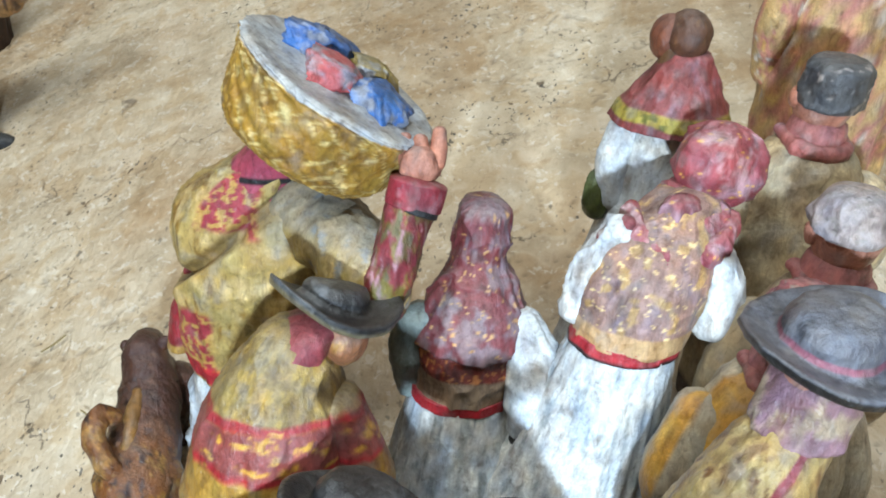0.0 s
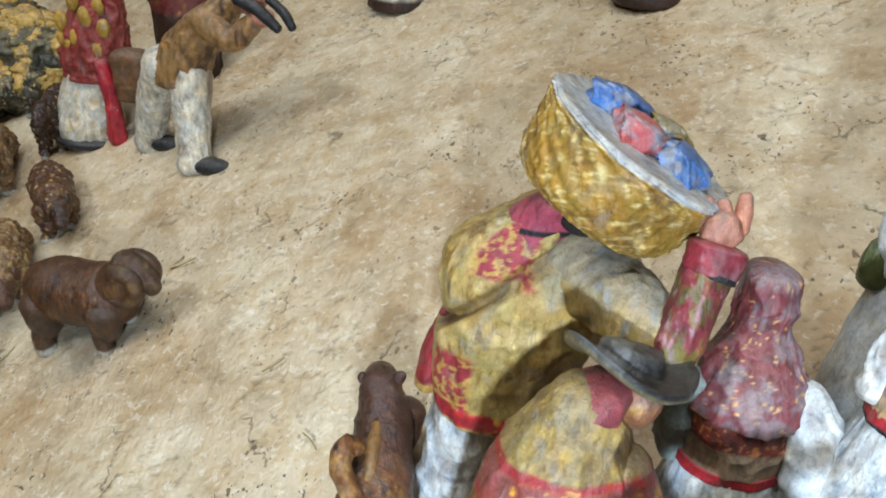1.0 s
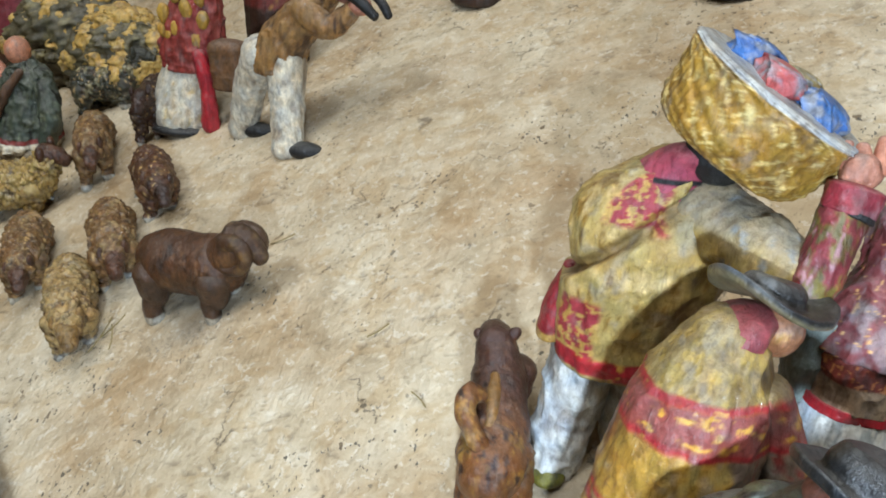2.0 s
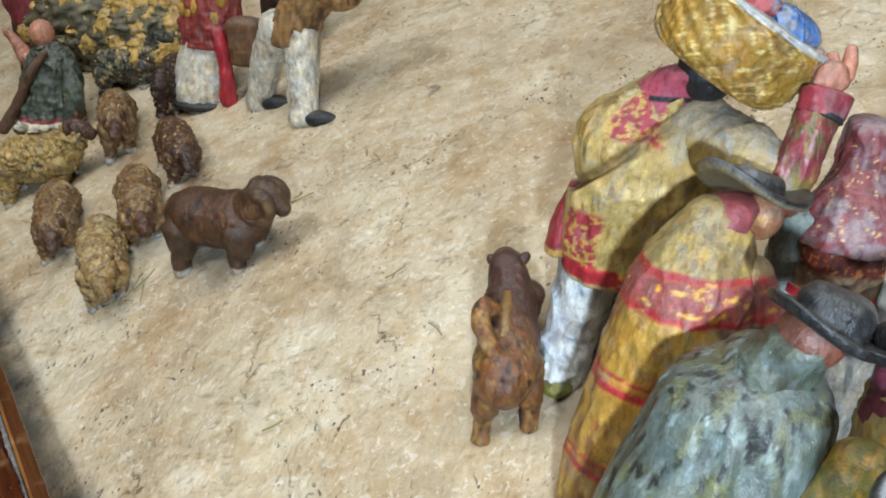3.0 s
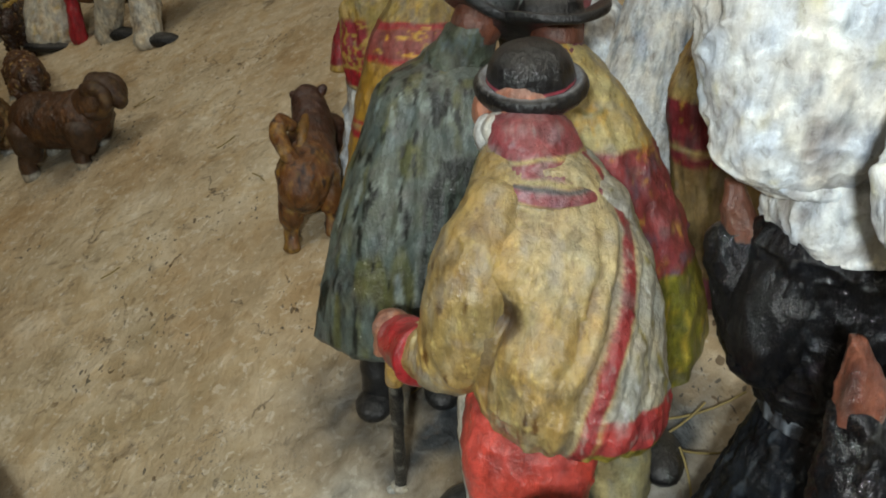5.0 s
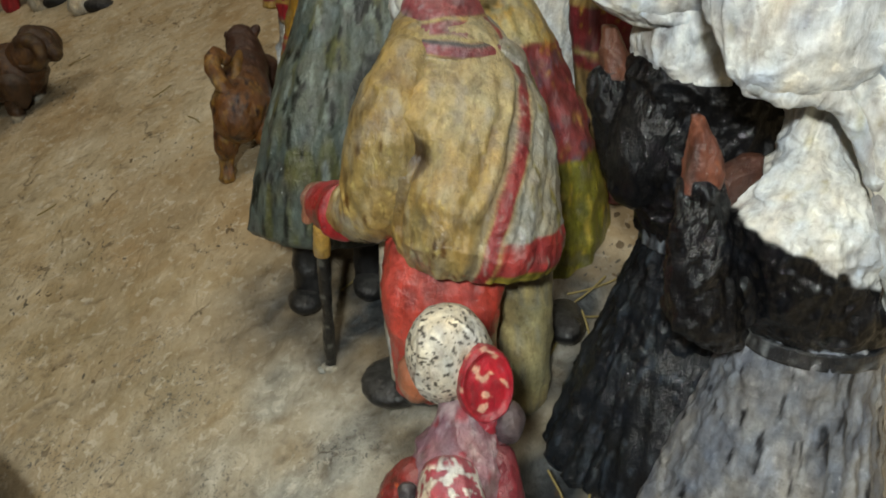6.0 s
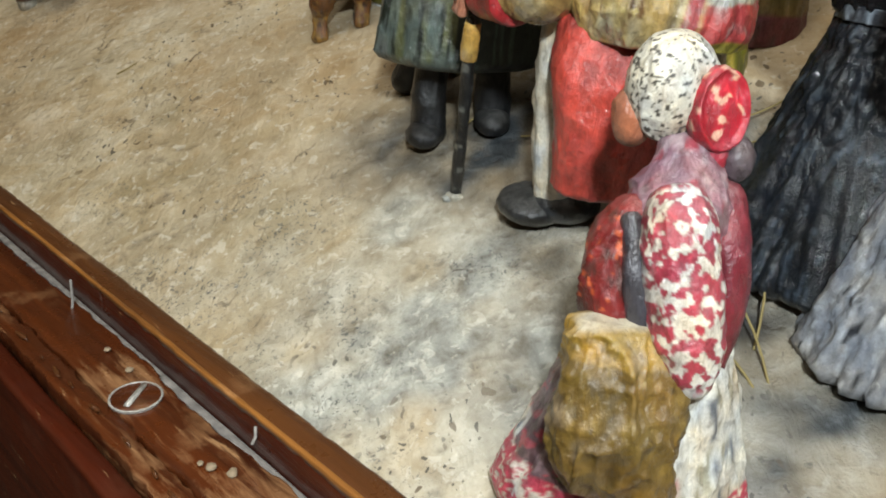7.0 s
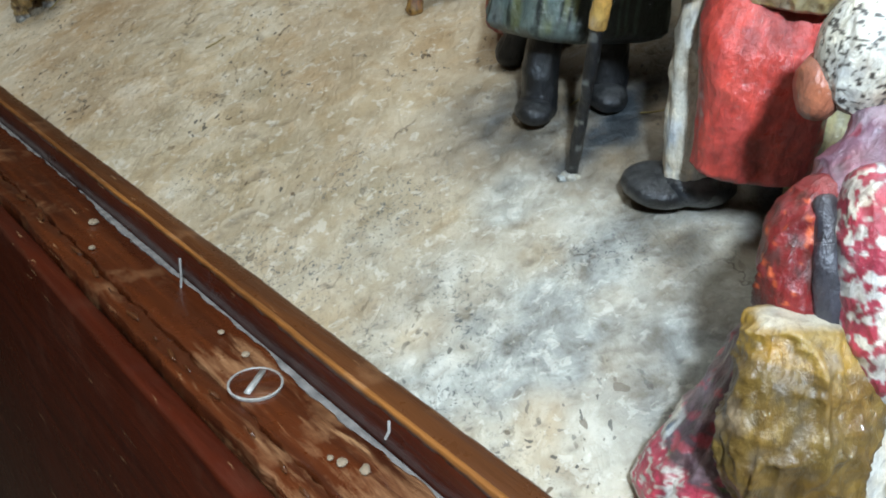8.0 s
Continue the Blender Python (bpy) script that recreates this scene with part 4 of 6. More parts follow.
    g.loft([(23, -69.6, 72.2, 12.8, 13), (22.6, -69.2, 73.6, 12.2, 12.4), (21, -67.9, 77, 9.8, 10), (19.5, -66, 81.5, 8.2, 8.2)], bands(dotted(plain("843c42", "643038", 5), plain("96747a", "7c5c62", 4), 4, 0.15), [(87, 89.6, plain("a09464", "86743e", 6)), (91.6, 92.4, plain("4a4a4c", "303234", 4)), (92.4, 93.2, plain("a09464", "86743e", 6)), (95.6, 96.3, plain("a09464", "86743e", 6))]), lump=0.9)
    g.tube([(15, -76, 69, 7.5), (10.5, -81, 58, 9), (8.5, -82, 46, 9), (5.5, -80, 38, 7.8), (-1, -74, 35, 6.2)], arm, 90, 90, fold=0.02, folds=4, hem=False, lump=1.0)
    g.tube([(-1, -76, 35, 7), (-7, -67, 33.5, 5.6)], plain("a8262a", "7a181c", 5), nv=20, ends=(0.2, 0.3))
    g.blob((-10, -61, 32.5), (4.8, 5.5, 4.2), SKIN)
    for k in range(4):
        g.tube([(-12.5 + 0.4 * k, -60 - 2.2 * k, 33.5, 1.5), (-13.4 + 0.4 * k, -59 - 2.2 * k, 28.5, 1.3)], SKIN, 12, 8)
    g.blob((31.5, -71, 67.8), (8.6, 8.6, 7), streaks(side, plain("a8a69c", "8d8b80", 4), 1.6, 8, 0.1), (0.4, 0.1, 0.9), lump=1.0, nu=70, nv=50)
    g.tube([(-9, -63, 33, 1.5), (-9.4, -62.5, 26, 1.6)], BLACK, 16, 12)
    g.tube([(-9.4, -62.5, 26, 2.2), (-9.8, -60, 17, 2.2)], plain("c29a4e", "8d6a30", 4), 16, 12, ends=(0.2, 0.2))
    g.tube([(-9.8, -60, 17, 1.6), (-10.3, -56, 0, 1.5), (-11, -50.5, -22, 1.7)], dotted(BLACK, plain("5a5c58", "3a3c3a", 3), 2.4, 0.55), 24, 60, lump=0.5)
    for dx, dy, wide in ((0, 0, 2.2), (-1.6, -0.8, 1.3), (1.5, -1.2, 1.1)):
        g.blob((-11.2 + dx, -51 + dy, -23.2 + 0.3 * dx), (wide, wide * 0.9, wide * 0.7), plain("a5a498", "84837a", 4), lump=1.4, grit=0.4, nu=36, nv=24)
    g.blob((18, -61, 84), (7, 7.5, 8), SKIN)
    g.blob((17, -65, 81), (7.4, 6, 4.6), WHITE, lump=1.0)
    g.blob((11, -62, 79), (3.2, 3.6, 4.2), WHITE, lump=0.9)
    g.blob((10.5, -58, 83), (3, 4, 4.5), SKIN)

    def felt(th, v, p):
        c = BLACK(th, v, p)
        c = blend(c, lin("83888d"), 0.9 * smooth(0.40, 0.46, v) * (1 - smooth(0.52, 0.56, v)))
        return blend(c, lin("a8404e"), smooth(0.555, 0.57, v) * (1 - smooth(0.60, 0.62, v)))
    prof = [(0.3, -2.2), (7.5, -2.2), (10, -1.8), (11.4, 0), (11.2, 1.8), (10, 2.5), (8.9, 2.0), (8.7, 3.2), (7.8, 6.0), (5.5, 8.2), (2.6, 9.2), (0.2, 9.4)]
    g.turned((19, -57.5, 87.5), (-0.03, -0.24, 0.97), prof, felt, 90, 90, 1.0, 1.0, lump=0.35)
    return g.done("cane_man_figurine", "painted clay old man in gold poncho leaning on a cane", "figurine", CLAY_GLOSS, "crowd of clay figures")


def red_poncho_man():
    g = Clay(32, -20, 53)
    low = streaks(dotted(OLIVE, plain("8f8a2c", "5c5414", 3), 4, 0.2), plain("a8963a", "6c5c1c", 3), 1.3, 8, 0.2)
    mid = dotted(dotted(plain("8a3a3c", "5a2226", 4), plain("6c5a6a", "443844", 4), 6, 0.2), OCHRE, 3, 0.35)
    robe = bands(mid, [(-9, 34, low), (64, 90, dotted(plain("b5a570", "8a7a48", 5), OCHRE, 5, 0.1))])
    g.loft([(50, -22, -3, 21, 16), (48, -22, 20, 20.5, 15.5), (41, -21, 46, 19, 15), (34, -20, 66, 16, 13), (29, -18, 79, 12, 10), (26, -17, 87, 7, 7)], robe, 110, 100, fold=0.06, folds=9, lump=1.8)
    g.loft([(26, -18, 78, 9, 8.5), (25, -17, 87, 7.5, 7)], plain("7a3a4c", "4c2230", 4))
    g.blob((25, -15, 90), (6.5, 7, 6.5), COPPER)
    g.hat((23.7, -18, 93.7), (-0.2, 0.28, 0.93), 14.5, 8, 7, dotted(BLACK, plain("3a3034", "201a1e", 4), 7, 0.4), 2.4, 0.85)
    g.tube([(18, -26, 72, 7), (12, -33, 58, 6.5), (14, -32, 44, 6)], dotted(OLIVE, OCHRE, 4, 0.0))
    g.blob((12, -35, 64), (4, 4, 6), plain("8a4a5a", "5a2a38", 4))
    return g.done("red_poncho_figurine", "painted clay man in red and yellow poncho with black hat", "figurine", CLAY_GLOSS, "crowd of clay figures")


def shawl_woman():
    g = Clay(26, 51, 61)
    skirt = streaks(dotted(WHITE, plain("aab4b8", "6c777c", 4), 8, 0.25), plain("9aa3a6", "6a7478", 3), 1.3, 22, 0.2)
    g.loft([(26, 51, 18, 23, 19), (26, 50, 38, 20, 17), (25.5, 50, 58, 15.5, 13.5), (25.5, 50, 72, 12, 11)], skirt, 170, 90, fold=0.045, folds=21, lump=0.5)
    g.loft([(25.5, 50, 71.5, 12.5, 11.4), (25.6, 50, 74.2, 12.2, 11.2)], RED, nv=12, ends=(0, 0))
    bodice = bands(dotted(dotted(plain("8d3f34", "5a2822", 4), plain("6a4a4c", "443032", 4), 5, 0.1), plain("d08a50", "a8643a", 2), 1.0, 0.38), [(45, 53, plain("a08a70", "6c5844", 3))])
    g.loft([(25.6, 50, 74, 12, 11), (26.5, 51, 84, 12.8, 11), (27.5, 53, 93, 11.5, 10)], bodice, 150, 90, lump=1.1)
    shawl = dotted(dotted(plain("74363a", "521f26", 5), plain("84757c", "685a60", 5), 5, -0.15), plain("c09860", "a07840", 2), 1.0, 0.62)
    g.loft([(26.4, 51, 86.5, 13.4, 11.6), (26.8, 52.5, 93, 12.2, 11), (27.2, 55, 99, 9.6, 9), (27.4, 57.5, 104, 6.6, 6.6), (27.5, 59, 109, 6.9, 7), (27.5, 60, 115, 6.5, 6.6)], shawl, 96, 90, fold=0.06, folds=7, lump=1.8, ends=(0.1, 0.5))
    g.tube([(38, 50, 91, 5.5), (41.5, 46, 83, 6.8), (42, 43, 73, 6.8), (41, 42, 68, 5)], streaks(WHITE, plain("b0b6b8", "80888c", 3), 1.5, 8, 0.2), fold=0.05, folds=6, lump=1.3)
    g.tube([(15, 52, 90, 5), (12.5, 52, 80, 5.5), (14, 52, 72, 5)], plain("7f8c88", "4a5450", 5), lump=1.8)
    g.blob((41, 40.5, 65.5), (3.4, 3.4, 3), BLACK)
    return g.done("shawl_woman_figurine", "painted clay woman with rose headscarf and wide white skirt", "figurine", CLAY_MATT, "crowd of clay figures")


def bowing_woman():
    g = Clay(56, 42, 71)
    skirt = streaks(dotted(WHITE, plain("b4bbbd", "767f84", 4), 8, 0.25), plain("a3abae", "747d80", 3), 1.2, 24, 0.2)
    g.loft([(50, 41, 30, 23, 19), (53, 41, 52, 20, 17), (57, 41, 76, 15.5, 13.5), (59.5, 41, 96, 11.5, 10.5)], skirt, 170, 90, fold=0.045, folds=22, lump=0.45)
    g.loft([(59.5, 41, 95.5, 12.2, 11), (60, 41.3, 98.5, 12, 10.8)], bands(RED, [(61.5, 62.8, BLACK)]), nv=10, ends=(0, 0))
    bodice = bands(dotted(streaks(dotted(plain("96786c", "745448", 4), plain("8d7a80", "6c5a60", 4), 6, 0.2), plain("b0905c", "94743c", 3), 2.2, 3.5, 0.15, 91), plain("dcc088", "c09a5c", 2), 0.95, 0.5), [(60, 69, plain("b8976a", "8a6c44", 3))])
    g.loft([(60, 41.3, 98, 12, 10.8), (62.5, 44, 108, 13.5, 11.5), (66, 48, 118, 12.5, 11), (69, 51, 124, 8, 8)], bodice, 150, 100, lump=1.0)
    scarf = dotted(dotted(plain("92444a", "702c36", 5), plain("b08e94", "8d7078", 5), 6, -0.05), GOLD, 1.0, 0.7)
    g.loft([(66.5, 48.5, 118.5, 11.5, 10), (70, 52, 124, 9, 8.5), (72, 55, 127, 6, 6)], bands(scarf, [(83, 85, plain("8a3a48", "5a2430", 3))]), lump=1.2, ends=(0.1, 0.3))
    g.blob((77, 58, 131), (9.5, 9, 9.5), scarf, (0.4, 0.3, 0.85), lump=2.2, nu=80, nv=60)
    g.blob((68, 47.5, 123.5), (5.4, 4.5, 4.8), scarf, lump=1.8, nu=60, nv=44)
    g.tube([(58.5, 52, 122, 2.0), (59.5, 45, 119.5, 2.7), (64, 40.5, 116.5, 3.0), (70, 40, 116.5, 3.0), (75.5, 43, 119.5, 2.7), (79, 49, 123, 2.0)], bands(scarf, [(78.4, 79.8, plain("4a3038", "302026", 3))]), 44, 110, lump=1.5)
    g.tube([(62, 47, 121, 1.8), (67, 44, 119.5, 1.8), (73, 46, 121.5, 1.6)], plain("6a2c34", "4a1c24", 4), 32, 60, lump=1.2)
    g.tube([(56, 47, 119, 4.4), (51.5, 46, 111, 4.8), (49.5, 44, 101, 4.6)], WHITE, 64, 56, fold=0.05, folds=6, lump=1.8)
    g.tube([(74, 46, 118, 4.8), (78, 42, 110, 5.2), (78, 39, 102, 4.6)], WHITE, 64, 56, fold=0.05, folds=6, lump=1.8)
    g.tube([(57, 46, 121, 2.4), (53, 46, 117, 2.6)], dotted(plain("8a3a40", "5c2428", 4), WHITE, 3, 0.2), nv=10)
    return g.done("bowing_woman_figurine", "painted clay woman bowing in a red headscarf and white skirt", "figurine", CLAY_MATT, "crowd of clay figures")


def caped_woman():
    g = Clay(70, 86, 81)
    g.loft([(65, 86, 50, 14, 13), (67, 86, 80, 12, 11), (70, 86, 110, 10.5, 9.5), (72, 86, 128, 10, 9)], dotted(WHITE, DUSTY, 6, 0.2), 72, 60, fold=0.05, folds=12, lump=0.7)
    cape = bands(dotted(plain("86403e", "5f2c30", 5), plain("8a6a70", "6a5058", 4), 7, 0.1), [(77.5, 80.5, streaks(plain("a8963a", "7d6c1e", 3), OLIVE, 2, 2, 0.3))])
    g.loft([(72.5, 86, 130, 14.5, 12.4), (72.6, 86, 134, 13.4, 11.6), (73, 86, 140, 9.6, 9), (73.4, 86, 147, 5.4, 5.6)], cape, 110, 60, lump=1.2, ends=(0.05, 0.4), fold=0.03, folds=7)
    g.tube([(71, 86, 143, 4.6), (71.5, 86.5, 148, 4.6)], plain("6a4a2a", "4a3018", 4), nv=12)
    g.blob((72.6, 86.5, 151.5), (5.6, 6.4, 6.2), streaks(plain("5a3a26", "3a2416", 4), plain("74502e", "50361c", 4), 1.0, 3, 0.3), lump=1.2, nu=60, nv=44)
    g.blob((68.6, 88, 150.5), (4.2, 5, 5.6), plain("74452f", "4c2a1c", 4), lump=0.8)
    g.blob((66.2, 86, 151), (1.2, 1.6, 2.2), plain("8a4c34", "5a2c1e", 4), lump=0.2, nu=16, nv=12)
    g.tube([(62, 86, 128, 4.6), (60, 84, 119, 4.4), (61, 84, 110, 4)], WHITE)
    g.blob((57.5, 85, 110), (3.6, 4.6, 7), plain("4a5226", "2a3014", 3), lump=1.5)
    return g.done("caped_woman_figurine", "painted clay woman in a short red cape and white dress", "figurine", CLAY_MATT, "crowd of clay figures")


def plain_man(x, y, top, lean, wide, coat, lower, head, name, label, z_split=40, seed=5, rolled=False):
    """A standing man seen from behind. top: height in mm of the crown; lean: shift of the head in mm."""
    g = Clay(x, y, seed)
    z = g.base[2]
    lx, ly = lean
    neck = top - 21
    robe = bands(coat, [(-9, z_split, lower), (-9, 4, DARKBROWN)])
    rows = [(x, y, z - 2, wide * 0.95, wide * 0.8), (x + lx * 0.2, y + ly * 0.2, z + neck * 0.35, wide, wide * 0.82), (x + lx * 0.6, y + ly * 0.6, z + neck * 0.75, wide, wide * 0.75),
            (x + lx * 0.85, y + ly * 0.85, z + neck * 0.95, wide * 0.72, wide * 0.6), (x + lx * 0.95, y + ly * 0.95, z + neck + 2, wide * 0.4, wide * 0.4)]
    g.loft(rows, robe, 64, 60, fold=0.05, folds=9, lump=1.2)
    g.loft([(x + lx * 0.93, y + ly * 0.93, z + neck - 2, 8, 7.5), (x + lx, y + ly, z + neck + 5, 6.5, 6.5)], plain("a86a66", "7a4444", 3), lump=0.6)
    hx, hy, hz = x + lx, y + ly, z + top
    g.blob((hx, hy, hz - 9), (6.6, 7.0, 8.2), dotted(SKIN, plain("8a5a48", "5c382c", 4), 4, 0.2), lump=0.9)
    for side in (-1, 1):
        g.blob((hx + side * 6.6, hy + 0.5, hz - 9.5), (1.4, 1.8, 2.6), SKIN, lump=0.5, nu=20, nv=14)
    worn = dotted(streaks(head, plain("9a928c", "78706a", 4), 1.4, 2.0, 0.3), plain("3a3432", "24201f", 3), 3.0, 0.55)
    if rolled:
        g.turned((hx, hy - 0.6, hz - 8), (0, -0.12, 1), [(0.3, 0), (6.6, 0), (7.9, 0.8), (8.2, 2.2), (7.3, 3.4), (7.0, 4.4), (6.2, 6.8), (4.2, 8.4), (0.2, 9.0)], worn, 80, 60, lump=1.3, grit=0.3)
    else:
        g.turned((hx, hy - 1.2, hz - 10.5), (0, -0.1, 1), [(0.3, 0), (6.4, 0.2), (7.0, 2.5), (7.1, 7.0), (6.6, 9.6), (4.6, 10.9), (0.2, 11.3)], worn, 80, 60, lump=1.5, grit=0.35)
    g.tube([(hx - 6.8, hy + 3, z + neck + 2.5, 1.6), (hx - 5.4, hy - 5, z + neck + 1.2, 1.9), (hx, hy - 7.6, z + neck + 0.8, 2.0), (hx + 5.4, hy - 5, z + neck + 1.2, 1.9), (hx + 6.8, hy + 3, z + neck + 2.5, 1.6)], plain("a0605c", "74403e", 3), 32, 60, lump=0.9)
    for side in (-1, 1):
        g.tube([(x + lx * 0.8 + side * wide * 0.8, y + ly * 0.8, z + neck * 0.86, 6), (x + lx * 0.6 + side * wide * 1.02, y + ly * 0.6 - 2, z + neck * 0.66, 6), (x + lx * 0.5 + side * wide * 0.9, y + ly * 0.5 + 3, z + neck * 0.5, 5)], coat)
    return g.done(name, label, "figurine", CLAY_MATT, "crowd of clay figures")


def veiled_woman(x, y, seed, skirt):
    """The long skirt, belt and bodice of a standing woman in black. Returns the figure and its base height."""
    g = Clay(x, y, seed)
    z = g.base[2]
    g.loft([(x - 3, y - 2, z - 6, 26, 21), (x - 1, y, z + 14, 21.5, 18), (x, y, z + 34, 16, 14), (x + 1, y, z + 48, 12.5, 11.5)], skirt, 260, 120, fold=0.045, folds=23, lump=0.9, grit=0.7)
    g.loft([(x + 1, y, z + 47, 13.4, 12.2), (x + 1, y, z + 50, 13.2, 12)], dotted(CHARCOAL, GREY, 3, 0.1), nv=12, ends=(0, 0))
    return g, z


JET = dotted(plain("0c0d10", "060708", 4), plain("14171c", "0c0e12", 4), 5, 0.3)
LINEN = dotted(dotted(plain("ccd0d0", "a8adae", 6), plain("9aa0a4", "7f868a", 4), 5, 0.4, 57), plain("b4b29c", "949480", 4), 5, 0.4)


def near_nun():
    ash = streaks(streaks(plain("767a80", "5c6066", 4), plain("94989d", "7c8086", 4), 2.0, 60, 0.05), plain("2a2c30", "1a1c20", 3), 1.3, 40, 0.3, 63)
    g, z = veiled_woman(89, -117, 91, ash)

    def yoke(th, v, p):
        edge = p[:, 2] - 67.5 + 0.45 * (p[:, 0] + 6) + 1.2 * value_noise(p / 3.0, 29)
        return blend(JET(th, v, p), LINEN(th, v, p), smooth(-0.5, 0.5, edge))
    g.loft([(89, -117.2, 33.6, 13.6, 12.4), (87.6, -118, 37, 14.2, 13), (85, -119, 42, 13.6, 12.6), (83.4, -119.6, 47, 13.4, 12.6), (82, -120, 54, 13.2, 12), (83.2, -119, 61, 7.8, 7.6), (83.6, -117.5, 68, 4.4, 5), (82.4, -115, 80, 6, 6)], yoke, 190, 170, fold=0.03, folds=6, lump=2.2, grit=0.8, ends=(0.3, 0.5))
    g.loft([(70.5, -124.5, 32.5, 4.4, 4.6), (68.4, -124.8, 37, 6.9, 6.4), (67.2, -124, 45, 6.4, 6), (65.9, -122.8, 53, 4.9, 4.6), (65, -122, 59.5, 3.7, 3.6)], JET, 90, 80, lump=1.6, grit=0.8)
    g.tube([(70, -123, 37, 5), (75, -121, 44, 5.5), (79, -119, 50, 4)], JET, 56, 50, lump=1.6, grit=0.8)
    g.loft([(64.7, -122, 58.5, 3.4, 2.8), (64.5, -121.6, 64, 3.0, 2.3), (62.9, -121, 70.5, 1.3, 1.2)], dotted(COPPER, plain("5a3222", "3c2018", 3), 3, 0.2), 48, 40, lump=1.0, square=3.4, ends=(0.15, 0.5))
    g.loft([(69, -118.5, 55, 4.2, 2.6), (71, -118.3, 60, 3.6, 2.4), (73.6, -118, 63.5, 1.6, 1.4)], plain("4a3028", "2c1c18", 4), 40, 30, lump=1.2, square=3.0, ends=(0.2, 0.4))
    g.blob((84, -111, 96), (9, 10, 11), LINEN)
    veil = streaks(LINEN, plain("a9aaa4", "8a8c86", 4), 2.5, 9, 0.35)
    g.loft([(75, -125, 75, 6, 3), (77.5, -125, 79, 12.5, 6), (79.5, -122.5, 88, 18, 9.5), (81, -118, 98, 19, 12), (83, -114, 108, 14, 12), (84, -112, 116, 8, 9)], veil, 150, 110, fold=0.05, folds=5, lump=1.4, grit=0.3, ends=(0.2, 0.5))
    g.loft([(103, -127, 40, 6.5, 3.5), (101.5, -128, 48, 7.5, 4.5), (97, -128, 62, 8.5, 5), (91.5, -127, 74, 9.5, 5.5), (86, -123, 84, 10, 6)], veil, 100, 90, fold=0.07, folds=5, lump=1.1, grit=0.25)
    g.tube([(61, -120, 93, 1.3), (64.5, -123, 84, 1.5), (69, -126, 78, 1.8), (74, -127.2, 75.5, 2), (79, -128, 76.5, 2), (85, -128.5, 71, 2), (90.5, -129, 60, 2), (96.5, -129, 44, 1.8)], veil, 40, 150, lump=1.4, grit=0.2)
    g.tube([(72, -124, 92, 1.5), (82, -128, 86, 2.6), (91, -130, 76, 3), (98, -131, 62, 3), (103, -131, 46, 2.4)], veil, 40, 100, lump=1.2, grit=0.2)
    return g.done("near_veiled_figurine", "painted clay woman in black with a heavy white veil", "figurine", CLAY_JET, "crowd of clay figures")


def far_nun():
    g, z = veiled_woman(76, -89, 97, streaks(dotted(plain("171c22", "0c0f12", 4), BLACK, 6, 0.2), plain("2f373f", "20262c", 3), 1.1, 30, 0.25))
    g.loft([(79, -89, 38, 15, 12), (78, -91, 50, 18, 12.5), (75, -91, 64, 17.5, 12), (72, -91, 72, 15, 11)], JET, 170, 100, lump=2.0, grit=0.9)
    g.loft([(69.6, -92, 71.5, 9.5, 9.5), (68.5, -92.5, 78, 11, 10.5), (68, -92, 90, 8, 8.5)], LINEN, 120, 70, lump=1.8, grit=0.45, ends=(0.1, 0.4))
    g.tube([(65, -90, 70, 7), (62, -93, 58, 8), (61.5, -92, 51, 7), (57.5, -88, 58, 5.6), (54, -86, 69, 4)], JET, 64, 70, lump=1.6, grit=0.8)
    g.loft([(55.5, -86.5, 67, 3.6, 3.2), (55.5, -86.5, 72, 3.2, 2.6), (53.6, -85.5, 79, 1.5, 1.4)], plain("5f3c2e", "38221a", 3), 40, 30, lump=1.2, square=3.2, ends=(0.2, 0.4))
    g.blob((64, -86, 100), (10, 10, 11), LINEN)
    g.loft([(62, -95.5, 81.5, 7.5, 4), (61.5, -96, 85, 13, 7), (62, -95, 92, 16, 10), (63, -93, 102, 19.5, 12), (64, -91, 111, 22, 13), (65, -89, 116, 17, 10)], LINEN, 160, 110, fold=0.025, folds=5, lump=1.9, grit=0.45, ends=(0.3, 0.3))
    g.tube([(43, -93, 112, 1.2), (45.5, -95, 101, 1.3), (48.5, -98, 91, 1.4), (54, -100, 85.5, 1.6), (61, -100.5, 83, 1.6), (69, -99.5, 83.5, 1.5), (76, -97, 87, 1.4)], LINEN, 40, 120, lump=1.4, grit=0.3)
    g.loft([(78, -101, -17, 21.5, 18), (77.5, -99, -6, 20, 17), (76, -93, 14, 15, 13)], streaks(plain("14181d", "0b0e11", 4), plain("2f373f", "20262c", 3), 1.1, 30, 0.25), 160, 70, fold=0.05, folds=15, lump=0.8)
    return g.done("far_veiled_figurine", "painted clay woman in black with white veil and folded arms", "figurine", CLAY_JET, "crowd of clay figures")


